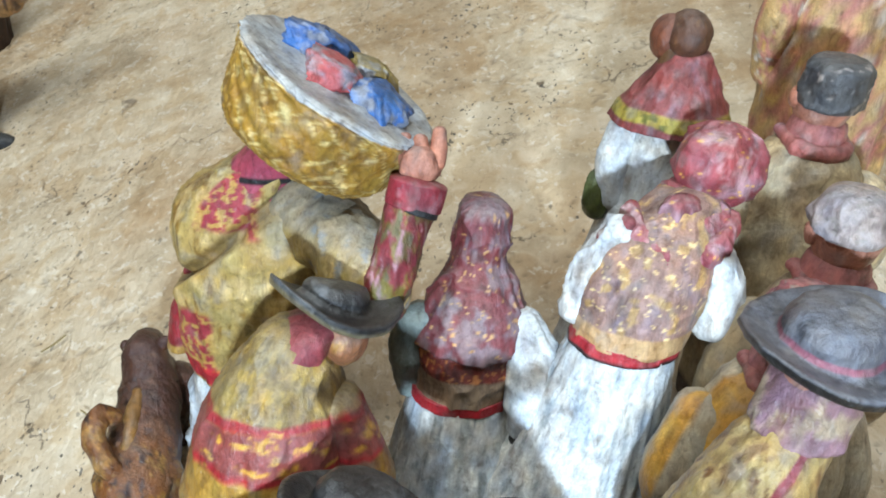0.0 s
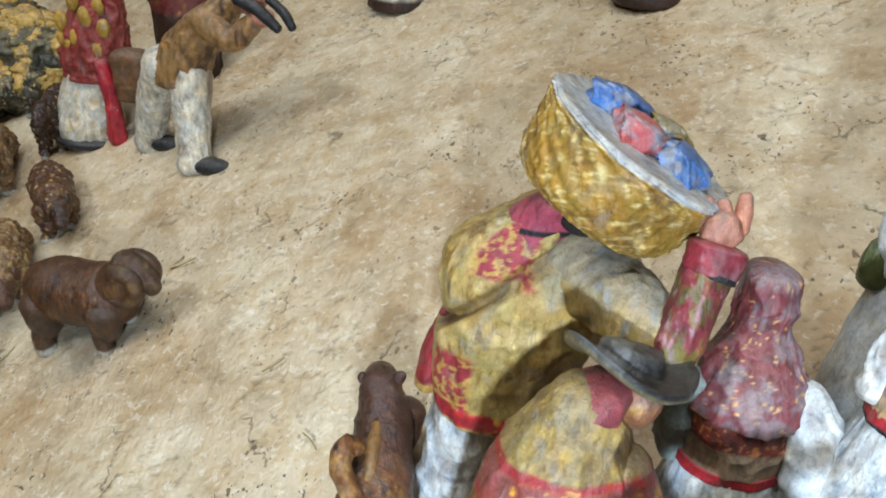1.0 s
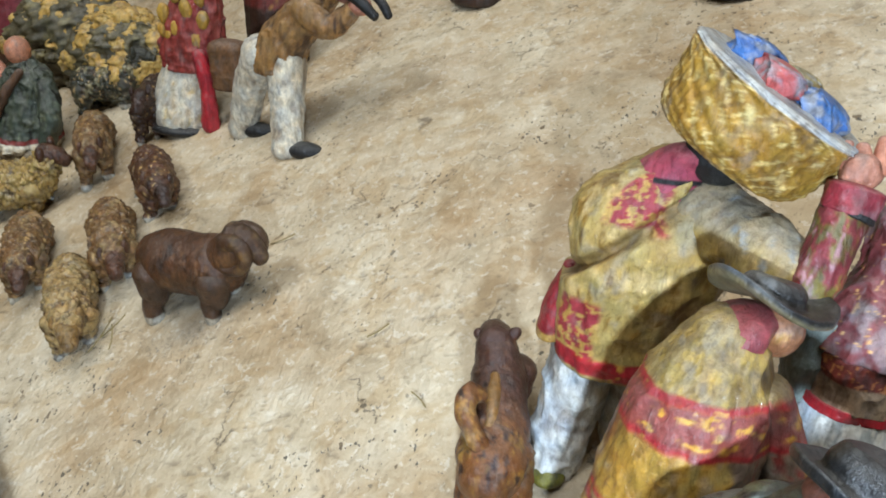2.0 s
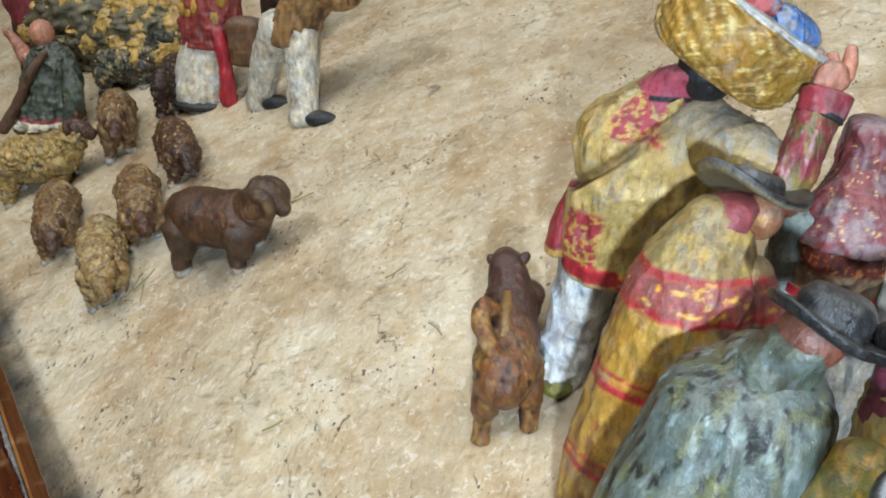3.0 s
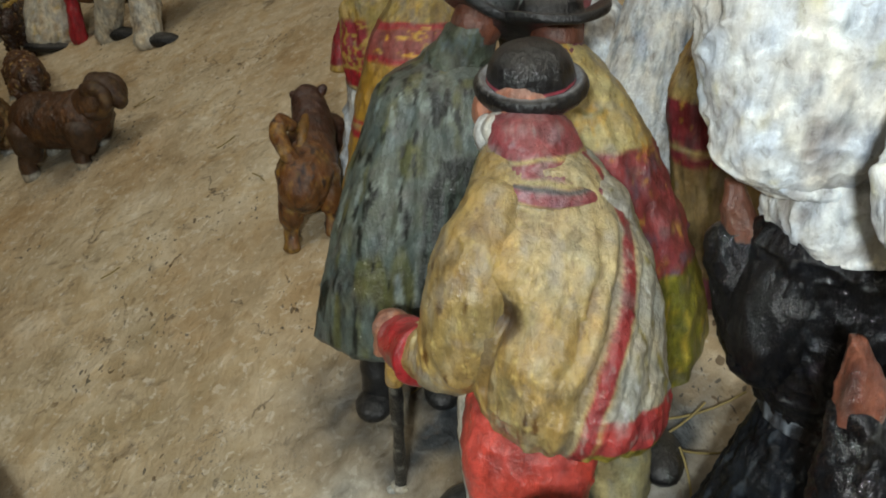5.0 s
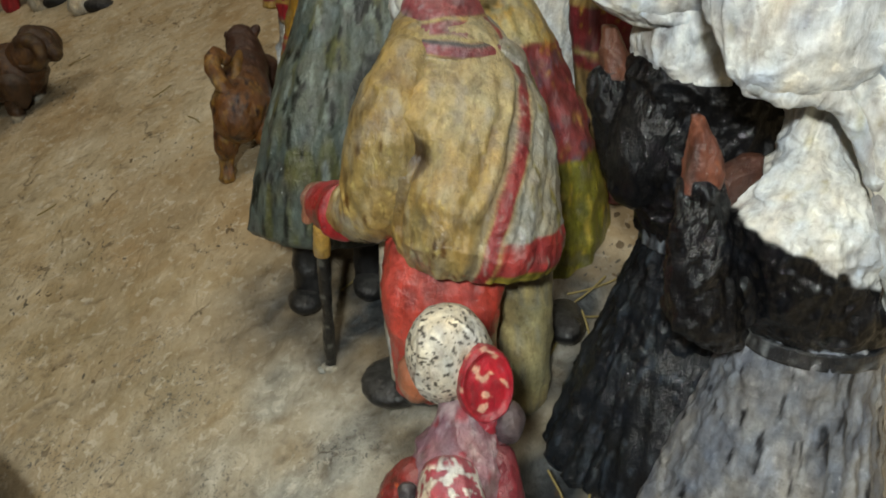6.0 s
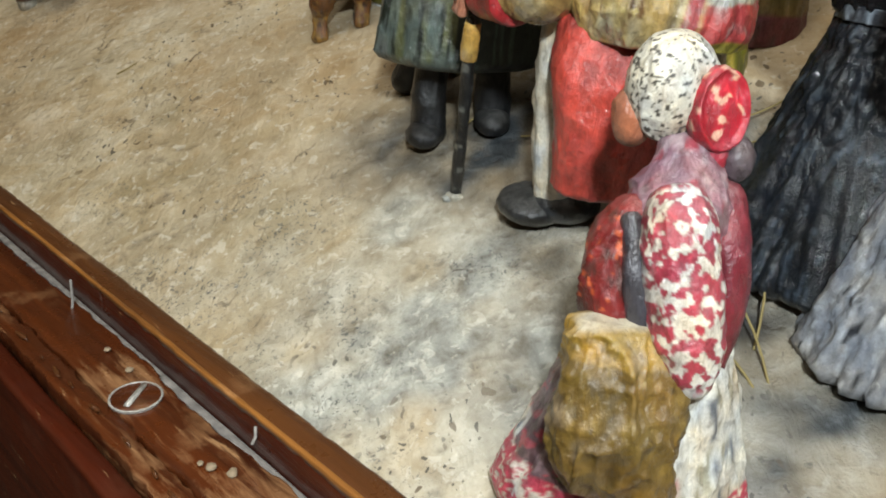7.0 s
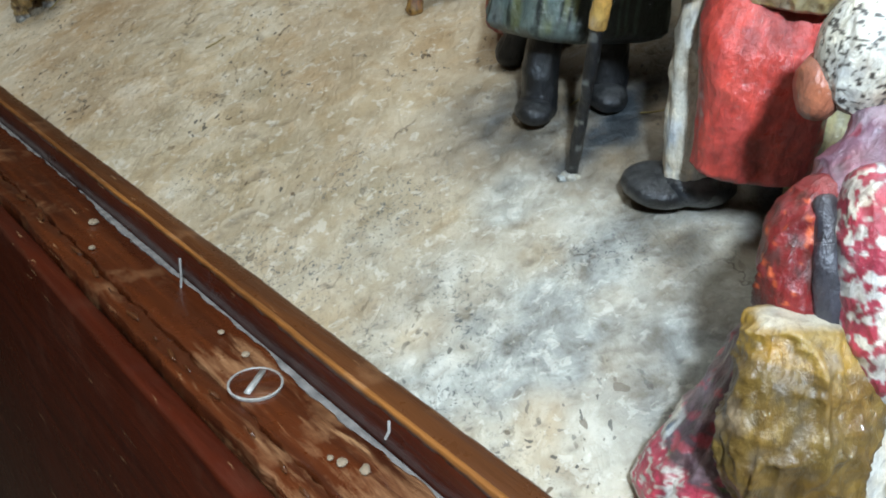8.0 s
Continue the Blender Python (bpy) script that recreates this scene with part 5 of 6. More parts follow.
def yellow_poncho_man():
    g = Clay(69, -5, 181)
    top = streaks(streaks(plain("a8925c", "866f3a", 5), plain("8a7048", "66502e", 4), 1.8, 20, 0.1), plain("6a4a24", "4a3418", 4), 1.2, 16, 0.3, 57)
    top = stripe(top, plain("7a2c34", "541c24", 4), [(50, -112), (70, -104), (90, -98)], 6)
    trim = streaks(plain("7a2a30", "521a20", 4), plain("a8843a", "7d5c24", 3), 1.6, 2.0, 0.3)
    robe = bands(top, [(-9, 38, streaks(plain("84704a", "5f4c30", 5), plain("6c5a2c", "4a3e1c", 4), 1.6, 14, 0.1)), (-9, 7, plain("7d444c", "583038", 4)), (38, 41, trim), (43, 55, trim)])
    g.loft([(76, -5, 18, 14, 12), (74, -5, 45, 14, 12), (69, -5, 73, 14, 12), (72, -4, 92, 11, 10.5), (76, -2, 104, 8.5, 8.5), (79, -1, 110, 6.5, 6.5)], robe, 130, 110, fold=0.04, folds=10, lump=1.2)
    g.blob((81, 2, 117), (6.8, 7.2, 8), SKIN)
    g.loft([(79, -0.5, 109.5, 7.6, 7.6), (80, 0.5, 113, 7.4, 7.4), (81, 1.5, 118, 7.0, 7.2)], dotted(plain("8a6a72", "6a4c56", 4), plain("a8987c", "86765a", 4), 5, 0.0), 80, 60, lump=1.2)

    def felt(th, v, p):
        c = blend(BLACK(th, v, p), dotted(plain("6a6c74", "484a52", 5), plain("2e3036", "1e2024", 4), 6, 0.2)(th, v, p), smooth(0.3, 0.4, v))
        return blend(c, lin("8a4a5a"), 0.8 * smooth(0.56, 0.58, v) * (1 - smooth(0.62, 0.64, v)))
    g.hat((83, 5, 122.5), (-0.06, -0.1, 0.99), 14.5, 8.5, 7, felt, 1.8)
    return g.done("yellow_poncho_figurine", "painted clay man in a yellow poncho with a black banded hat", "figurine", CLAY, "crowd of clay figures")


def flower_cap_woman():
    g = Clay(29, -136, 101)
    speck = dotted(plain("cfcabb", "96907e", 5), plain("4a463f", "26241f", 3), 0.62, 0.3)
    wool = streaks(streaks(plain("d6d2c6", "a29c8c", 6), plain("a7a08a", "6a6450", 4), 1.4, 14, 0.2), plain("5f6670", "44484f", 4), 1.6, 18, 0.3, 15)
    pinks = dotted(plain("b84256", "8d2c40", 3), plain("cfc6ba", "a89c90", 3), 1.15, 0.1)
    mauve = dotted(dotted(dotted(plain("5f4a50", "3c2e34", 4), plain("8a747a", "6a565c", 4), 4, 0.1), plain("a04652", "7a2c38", 3), 1.8, 0.35), plain("5c7048", "3c4c2c", 3), 2.2, 0.62, 71)
    skirt = sector(sector(wool, mauve, -185, -88), mauve, 100, 185)
    skirt = bands(skirt, [(-9, 5.5, pinks)])
    skirt = bands(skirt, [(5.5, 12, sector(sector(wool, pinks, -100, -76), mauve, -185, -100))])
    g.loft([(25, -137, -49, 23.5, 17), (25, -137, -44, 23.5, 17), (25.5, -136.5, -34, 20, 15.5), (26.5, -136, -20, 15.5, 13), (27, -135, -6, 11, 10.5), (26.5, -134, 3, 9, 9)], skirt, 170, 110, fold=0.05, folds=11, lump=1.4)
    haze = streaks(dotted(plain("7d5660", "5c3a44", 4), plain("a08c92", "84727a", 4), 5, 0.15), plain("8a2c3a", "641c28", 4), 1.5, 5, 0.25)
    g.loft([(26.3, -134, -2, 9.6, 9.2), (26.6, -133.6, 6, 9.4, 9), (27.2, -133.2, 12, 8.6, 8), (28, -131.2, 16.5, 6.4, 6), (28, -129, 20, 5, 5)], haze, 110, 80, lump=1.3, fold=0.04, folds=6)
    white = plain("cfc9bd", "aaa296", 4)

    def daub(th, v, p):
        q = p @ TURN
        n = value_noise(q / 1.3, 21) + 0.45 * value_noise(q[:, ::-1] / 0.6, 22)
        side = smooth(0.25, 0.8, np.abs(np.degrees(th) + 90 + 12 * value_noise(p / 3.0, 8)) / 80)
        c = blend(white(th, v, p), lin("8a7278"), 0.5 * smooth(0.0, 0.2, n + 0.25 * side) * side)
        return blend(c, plain("a0203a", "6c182c", 3)(th, v, p), 0.92 * smooth(0.22, 0.36, n + 0.3 * side))
    g.tube([(25.2, -137.5, 13, 4.8), (25.4, -140.5, 9.5, 6.1), (26.4, -143.5, 3, 6.3), (27.8, -146, -4, 5.9), (29.2, -148, -10, 4.9), (30, -148.6, -13.5, 3.4)], daub, 130, 120, lump=0.9, ends=(0.5, 0.7))
    g.tube([(18.4, -139.5, 10, 1.6), (19.2, -142.2, 4, 1.9), (21, -144.2, -4, 1.8), (22, -145, -8, 1.4)], plain("3c3a40", "26262a", 4), 24, 30, lump=0.8)
    g.tube([(33, -134.5, 13, 3.4), (34.6, -137.5, 4, 3.8), (35.2, -140, -6, 3.6), (34.6, -141.5, -14, 2.6)], plain("6c1c28", "401018", 4), lump=0.9)
    g.blob((35.2, -131, 18.5), (3, 3.4, 3.8), plain("54484c", "38302f", 4), lump=0.9)
    ember = dotted(dotted(plain("7a1e1c", "4c1210", 4), plain("40241c", "281612", 4), 4, 0.05), plain("b4522c", "8d3a1c", 3), 1.1, 0.55)
    g.tube([(20, -135, 9, 4.2), (17.4, -137, 3, 5.0), (17.2, -138.6, -3, 5.2), (18.5, -140, -8, 4.6)], ember, 64, 60, lump=1.6)
    sack = dotted(plain("6c5424", "443416", 5), plain("8a7038", "685022", 4), 6, 0.15)
    sack = dotted(sack, plain("3c2e16", "2a2010", 4), 3.4, 0.62, 17)
    sack = bands(sack, [(33, 50, plain("94742e", "70561c", 5)), (37.6, 50, plain("b0a48c", "8d8270", 4))])
    g.loft([(27.5, -148, -45, 2.6, 2.6), (25.5, -149, -41, 5, 4), (22.5, -150, -35, 8.6, 5.6), (19.5, -150.5, -28, 10.4, 6.6), (18.6, -149.5, -20, 10.2, 6.6), (18.2, -147.5, -12, 9.2, 5.4), (17.8, -145, -6, 7.6, 3.4)], sack, 150, 120, lump=2.6, grit=0.45, square=2.5, ends=(0.4, 0.3))
    g.blob((24.3, -125.2, 28.2), (7.6, 7.6, 9.3), speck, lump=0.8, nu=140, nv=90)
    g.blob((19.2, -123.5, 22.6), (3.6, 4.6, 5.4), plain("a0654c", "6c3c2e", 4), lump=0.8)
    g.turned((30.8, -131.8, 26.6), (0.3, -0.93, 0.2), [(0.3, -3.4), (4.6, -3.4), (5.4, -0.5), (5.0, 1.5), (3.9, 0.9), (2, 1.2), (0.2, 1.4)], dotted(plain("a81c2c", "6c1420", 3), plain("d0a088", "a87460", 2), 1.9, 0.4), 56, 40, 0.92, 1.25, (0, 0, 1), lump=1.0)
    g.loft([(30, -131, 13, 4.6, 4.2), (30.6, -129.5, 20, 4.6, 4.2)], streaks(plain("962436", "641826", 4), plain("7a5058", "5c3c44", 4), 1.5, 4, 0.2), lump=1.0)
    return g.done("flower_cap_figurine", "painted clay woman in speckled cap with a gold sack", "figurine", CLAY_GLOSS, "crowd of clay figures")


def beast(x, y, yaw, length, height, coat, head_paint, name, label, horns=False, wool=0.5, girth=0.24, leg_paint=None, seed=1, head_up=0.25):
    """A standing animal; yaw: degrees that its head points at, 0 is +x."""
    g = Clay(x, y, seed, not horns)
    if not horns:
        coat = streaks(dotted(coat, plain("4a3220", "2c1c12", 3), 3.2, 0.22, seed), plain("b89a64", "8a6c3c", 3), 1.3, 2.2, 0.32, seed + 5)
    c, s = math.cos(radians(yaw)), math.sin(radians(yaw))
    L, H = length, height

    def at(f, w, h):
        px, py = x + c * f * L - s * w * L, y + s * f * L + c * w * L
        return px, py, 0.5 * (ground_z(px, py) + g.base[2]) + h * H
    R = girth * L
    g.loft([(*at(-0.42, 0, 0.68), R * 0.7, R * 0.8), (*at(-0.25, 0, 0.68), R, R * 1.0), (*at(0.05, 0, 0.66), R * 0.98, R), (*at(0.3, 0, 0.72), R * 0.9, R * 0.95), (*at(0.42, 0, 0.8), R * 0.6, R * 0.6)], coat, 110, 120, True, lump=wool * 0.75, grit=0.25 + wool * 0.5, ends=(0.7, 0.7))
    g.loft([(*at(0.3, 0, 0.78), R * 0.7, R * 0.7), (*at(0.42, 0, 0.85 + head_up * 0.5), R * 0.66, R * 0.66), (*at(0.5, 0, 0.9 + head_up), R * 0.56, R * 0.56)], coat, 70, 50, True, lump=wool * 0.75, ends=(0.5, 0.6))
    g.loft([(*at(0.44, 0, 0.95 + head_up), R * 0.46, R * 0.5), (*at(0.56, 0, 0.9 + head_up), R * 0.42, R * 0.46), (*at(0.7 if horns else 0.68, 0, (0.66 if horns else 0.78) + head_up), R * 0.26, R * 0.28)], head_paint, 48, 40, True, lump=0.4, ends=(0.7, 0.8))
    for f, w in ((-0.33, 0.5), (-0.33, -0.5), (0.3, 0.45), (0.3, -0.45)):
        px, py, _ = at(f, w * girth * 1.3, 0)
        hip = at(f, w * girth * 1.1, 0.6)
        g.tube([(px, py, ground_z(px, py) - 1, R * 0.3), (px - c * 0.02 * L, py - s * 0.02 * L, ground_z(px, py) + 0.2 * H, R * 0.3), (*hip[:2], 0.5 * (hip[2] + ground_z(px, py)), R * 0.44), (*hip[:2], hip[2], R * 0.6)], bands(leg_paint or coat, [(-30, -1.5 + 0.305 * (px - x) + 0.383 * (py - y) + 3.0, plain("a3a196", "74736a", 3))]), 28, 36, lump=0.9)
    for w in (-1, 1):
        if horns:
            ring = [(*at(0.5 + 0.13 * math.sin(a), w * girth * (0.34 + 0.2 * a / 4), 0.97 + head_up - 0.21 * (1 - math.cos(a))), R * (0.3 - 0.045 * a)) for a in np.linspace(-0.6, 4.6, 9)]
            g.tube(ring, head_paint, 16, 40, lump=0.2)
        else:
            g.blob(at(0.47, w * girth * 0.5, 1.06 + head_up), (R * 0.16, R * 0.2, R * 0.36), head_paint, lump=0.2, nu=16, nv=12)
    g.tube([(*at(-0.45, 0, 0.75), R * 0.22), (*at(-0.53, 0, 0.6), R * 0.2), (*at(-0.53, 0, 0.4), R * 0.14)], coat, 12, 10)
    return g.done(name, label, "animal figurine", CLAY_ANIMAL, "flock of clay animals")


def dog():
    g = Clay(-62, 66, 131)
    dark = dotted(plain("43291f", "2a1812", 5), plain("5c3c26", "3a2416", 4), 5, 0.2)
    warm = streaks(dotted(plain("6c4522", "4a2c16", 4), plain("94702e", "6a4a1c", 4), 4, 0.15), plain("33201a", "22140e", 4), 1.6, 5, 0.2)

    def coat(th, v, p):
        w = smooth(-8, 6, p[:, 1] + 4 * value_noise(p / 5.0, 3))
        return blend(warm(th, v, p), dark(th, v, p), w)
    g.loft([(-63, 50, 20, 8.5, 8.5), (-62.5, 55, 24, 11, 11), (-63.2, 63, 28, 10.4, 10.8), (-64.5, 73, 33, 9.6, 10), (-66, 82, 38, 8.6, 9), (-67, 88, 42, 6.5, 7)], coat, 80, 70, True, lump=1.3, ends=(0.7, 0.6))
    g.loft([(-66, 81, 39, 8, 8), (-67.6, 85, 44, 7, 7), (-68.6, 88, 47.5, 6.2, 6)], dark, 48, 30, True, lump=1.0, ends=(0.3, 0.6))
    g.loft([(-68.5, 85, 46.5, 6.2, 6), (-69.5, 92, 46, 5.2, 5), (-70.5, 99, 42, 3, 3)], dark, 40, 30, True, lump=0.8, ends=(0.7, 0.8))
    g.blob((-63.4, 87.5, 49.5), (2.2, 1.8, 3.6), dark, (0.6, 0.1, 0.8), lump=0.4, nu=20, nv=14)
    g.blob((-74, 88, 47.2), (2, 1.8, 2.6), dark, (-0.5, 0.1, 0.8), lump=0.4, nu=20, nv=14)
    for x, y, k in ((-68.5, 52, 0), (-53, 55.5, 0), (-71, 86, 1), (-60.5, 87, 1)):
        z = ground_z(x, y)
        paint = dark if k else dotted(warm, plain("8a6a34", "64481e", 4), 4, 0.1)
        mid_x = x * 0.6 - 63 * 0.4
        g.tube([(x, y - 1, z - 1, 2.9), (x, y + 0.5, z + 6, 3.0), (x * 0.9 - 63 * 0.1, y, z + 12, 4.8), (mid_x, y + 3, z + 20, 7)], paint, 32, 36, lump=1.2)
        g.blob((x, y + 1.5, z + 1.2), (3, 4, 2.2), plain("a08a5a", "6a5430", 3), nu=18, nv=12)
    g.tube([(-64, 51, 30, 2.6), (-68, 52, 36, 2.9), (-71.5, 55.5, 41.5, 3.0), (-71.6, 60, 44.5, 2.8), (-68.5, 62.5, 42.5, 2.2)], dotted(warm, plain("94703a", "6c4c22", 4), 4, 0.0), 32, 40, lump=1.2)
    g.tube([(-63.5, 56, 34, 1.6), (-65, 66, 40.5, 2.2), (-66, 73, 43, 1.4)], plain("84602e", "5c3e1a", 4), 24, 30, lump=1.0)
    return g.done("dog_figurine", "painted clay dog with a dark brown back and curled tail", "animal figurine", CLAY_ANIMAL, "flock of clay animals")


# ---- crowd by the rail ----
basket_carrier()
yellow_robe_man()
green_cloak_man()
cane_man()
red_poncho_man()
shawl_woman()
bowing_woman()
caped_woman()
near_nun()
far_nun()
flower_cap_woman()
ORNATE = dotted(dotted(dotted(plain("c0a068", "98784a", 5), plain("b0606a", "8a4450", 4), 5, -0.1), plain("c8a850", "a08a3a", 3), 5, 0.3), plain("cfc4b4", "a89c8c", 2), 1.6, 0.55)
plain_man(126, 120, 122, (0, 0), 20, ORNATE, ORNATE, BROWN, "ornate_robe_figurine", "tall painted clay man in an ornate red and gold robe", seed=141)
plain_man(103, 72, 93, (0, 2), 17, BEIGE, BEIGE, plain("4a4a4a", "2a2a2a", 4), "beige_coat_figurine", "painted clay man in a beige coat with dark grey hair", seed=151)
plain_man(95, 38, 92, (3, 0), 15, plain("a89a7c", "77694c", 5), BEIGE, plain("a39a98", "7d6a6c", 4), "grey_cap_figurine", "painted clay man with a pale grey cap", seed=161, rolled=True)
plain_man(85, 20, 88, (2, 4), 17, sector(plain("a8a08c", "7a745f", 5), OCHRE, -180, -130), BEIGE, plain("a8656c", "8a7a6a", 4), "striped_collar_figurine", "painted clay man in beige with a pink striped collar", seed=171, rolled=True)
yellow_poncho_man()

# ---- animals ----
dog()
beast(-220, 159, -10, 54, 30, dotted(dotted(plain("4e321c", "301e10", 4), plain("6c4a28", "46301a", 4), 6, 0.2), plain("2a1a10", "1c110a", 4), 5, 0.3, 29), dotted(plain("46301e", "2a1a10", 4), plain("6a5230", "46341c", 4), 4, 0.2), "ram_figurine", "glossy dark brown clay ram with curled horns", True, 0.25, 0.27, plain("4a3422", "2c1c12", 4), 201, 0.26)
FLEECE = dotted(plain("7a5c38", "4a321c", 4), plain("9a8458", "6a5230", 3), 4, 0.1)
beast(-285, 153, -56, 54, 25, dotted(plain("a58c5a", "6a5430", 4), plain("5a3a20", "3a2414", 4), 5, 0.3), plain("8a6c3c", "5a4020", 3), "sheep_figurine", "pale woolly clay sheep standing on the plaster", wool=1.0, seed=211, girth=0.215, head_up=-0.26)
beast(-287, 193, -54, 56, 25, FLEECE, BROWN, "sheep_figurine", "brown woolly clay sheep standing on the plaster", wool=0.9, seed=221, head_up=-0.22, girth=0.205)
beast(-288, 238, -50, 50, 25, dotted(BROWN, FLEECE, 5, 0.2), DARKBROWN, "sheep_figurine", "dark brown clay sheep standing on the plaster", wool=0.6, seed=231, head_up=-0.25, girth=0.21)
beast(-343, 194, -58, 56, 25, FLEECE, BROWN, "sheep_figurine", "brown woolly clay sheep standing on the plaster", wool=0.9, seed=241, head_up=-0.25, girth=0.2)
beast(-395, 248, 10, 56, 30, dotted(plain("a58c4e", "6a5428", 4), CREAM, 4, 0.2), BROWN, "sheep_figurine", "curly yellow-fleeced clay sheep standing on the plaster", wool=1.6, seed=251, girth=0.245)
beast(-356, 280, -58, 54, 30, FLEECE, BROWN, "sheep_figurine", "tan clay sheep standing among the flock", wool=0.8, seed=261, head_up=-0.2, girth=0.205)
beast(-332, 312, -75, 46, 30, DARKBROWN, DARKBROWN, "sheep_figurine", "dark brown clay sheep standing behind the flock", wool=0.5, seed=271, head_up=0.05, girth=0.22)
beast(-392, 352, 8, 50, 27, dotted(plain("3a3a2c", "1e1f17", 4), plain("a09874", "6c6448", 4), 6, 0.15), plain("34352a", "1e1f16", 4), "goat_figurine", "dark clay goat with a pale dusty back among the rocks", wool=1.1, seed=281, head_up=0.3, girth=0.24)


# ---- far group ----
def bending_man():
    g = Clay(-240, 275, 301)
    trousers = dotted(BONE, plain("8d8a84", "5a5650", 4), 5, 0.25)
    for foot, knee, hip in (((-258, 288), (-247, 281, 63), (-235, 275, 84)), ((-217, 260), (-219, 268, 57), (-222, 274, 82))):
        zf = ground_z(*foot)
        g.tube([(*foot, zf + 2, 8.5), (*knee[:2], knee[2], 9.5), (*hip, 12)], trousers, 56, 60, fold=0.05, folds=5, lump=1.8)
        g.blob((foot[0] + 12, foot[1] - 3, zf + 3.5), (11, 6, 5), BLACK)
    tan = streaks(plain("94703f", "6c4e2a", 7), plain("5c4226", "42301c", 5), 3.0, 18, 0.15)
    g.loft([(-227, 275, 76, 15, 13), (-226, 275, 84, 15.5, 13.5), (-218, 274, 98, 15.5, 13), (-206, 272, 112, 13.5, 12), (-196, 271, 121, 9, 9)], tan, 90, 80, lump=1.8, fold=0.06, folds=7)
    g.tube([(-206, 264, 112, 7.5), (-192, 262, 104, 6.5), (-180, 262, 113, 5)], tan, 48, 44, lump=1.2)
    g.blob((-175, 262, 116), (6, 5, 5), SKIN, lump=1.2)
    g.blob((-184, 270, 124), (9, 9, 9), SKIN)
    g.blob((-186, 270, 127), (9.5, 9.5, 8.5), BLACK, lump=1.0)
    g.tube([(-186, 260, 124, 3), (-176, 259, 120, 3), (-166, 259, 112, 2.4)], BLACK, 18, 20)
    g.tube([(-172, 266, 124, 2.6), (-164, 264, 118, 2.4), (-160, 263, 112, 2)], BLACK, 18, 20)
    return g.done("bending_man_figurine", "painted clay man bending forward in tan jacket and white trousers", "figurine", CLAY_MATT, "far group of clay figures")


def red_shawl_woman():
    g = Clay(-310, 312, 311)
    z = g.base[2]
    g.loft([(-309, 310, z - 1, 19, 17), (-308.5, 310, z + 8, 20.5, 18), (-306, 310, z + 26, 18, 15), (-302, 311, z + 44, 14, 12)], dotted(BONE, CREAM, 6, 0.2), 90, 60, fold=0.06, folds=11, lump=1.0)
    g.blob((-308, 298, z - 1), (17, 8, 4), BLACK)
    petal = plain("b08a34", "84641e", 4)
    g.loft([(-300, 311, z + 38, 19, 15), (-299, 311, z + 52, 19.5, 16), (-296, 312, z + 72, 17, 14), (-292, 312, z + 88, 11, 10)], dotted(plain("8a342c", "5a1e18", 5), plain("a0524a", "7a3a34", 4), 5, 0.1), 110, 80, lump=3.0, fold=0.06, folds=9)
    for k, (dx, dz, size) in enumerate(((-12, 70, 6), (-3, 62, 5.5), (8, 56, 6), (13, 68, 5.5), (4, 74, 6), (-9, 58, 4.5), (12, 80, 5), (-2, 82, 5.5), (-14, 60, 5))):
        g.blob((-298 + dx, 297 + 0.25 * abs(dx), z + dz), (size * 0.62, 2.6, size), petal, (0.3 * math.sin(3 * k), 0, 1), lump=1.2, nu=28, nv=20)
    g.tube([(-284, 298, z + 4, 5.5), (-284, 297, z + 25, 4.5), (-288, 298, z + 48, 4.5)], RED, 40, 40, lump=1.2)
    g.loft([(-270, 300, z + 30, 10, 8), (-270, 300, z + 54, 11, 8)], plain("6a4a2a", "3c2614", 5), 48, 40, square=3.8, lump=1.2)
    g.blob((-291, 313, z + 98), (9, 9, 10), MAROON)
    return g.done("red_shawl_figurine", "painted clay woman in a red and yellow shawl and white skirt", "figurine", CLAY_MATT, "far group of clay figures")


def kneeling_man():
    g = Clay(-432, 318, 321)
    z = g.base[2]
    cloak = streaks(dotted(plain("3e4638", "20241c", 5), plain("646a54", "363a2c", 4), 6, 0.2), plain("15180f", "0d0f0a", 4), 3, 14, 0.3)
    g.blob((-432, 306, z + 1), (26, 15, 7), dotted(plain("8a7a5c", "5a4a34", 6), plain("4a3828", "2c2018", 5), 6, 0.1), lump=4.0, grit=0.8, nu=90, nv=50)
    g.loft([(-436, 310, z + 5, 25, 18), (-435, 311, z + 8, 26, 19), (-434, 314, z + 18, 24, 18), (-432, 318, z + 38, 20, 15), (-431, 320, z + 53, 14, 11), (-431, 321, z + 58, 8, 8)], bands(cloak, [(10, 13, plain("7a2a24", "541a18", 4)), (-8, 10, BONE)]), 130, 100, fold=0.08, folds=8, lump=4.0, grit=0.5)
    g.tube([(-456, 290, z + 4, 4), (-446, 297, z + 22, 3.4), (-434, 303, z + 44, 3), (-426, 309, z + 56, 2.6)], plain("5c4028", "38251a", 4), 30, 50, lump=1.2)
    g.blob((-434, 320, z + 67), (8, 8.5, 9.5), plain("c98a68", "9a5a40", 4))
    g.tube([(-450, 320, z + 48, 6), (-462, 326, z + 58, 4), (-470, 328, z + 64, 3)], SKIN)
    g.tube([(-414, 316, z + 46, 7), (-408, 308, z + 30, 7), (-410, 304, z + 12, 6)], cloak, 48, 50, lump=2.2)
    return g.done("kneeling_man_figurine", "painted clay bald man kneeling in a dark green cloak", "figurine", CLAY_MATT, "far group of clay figures")


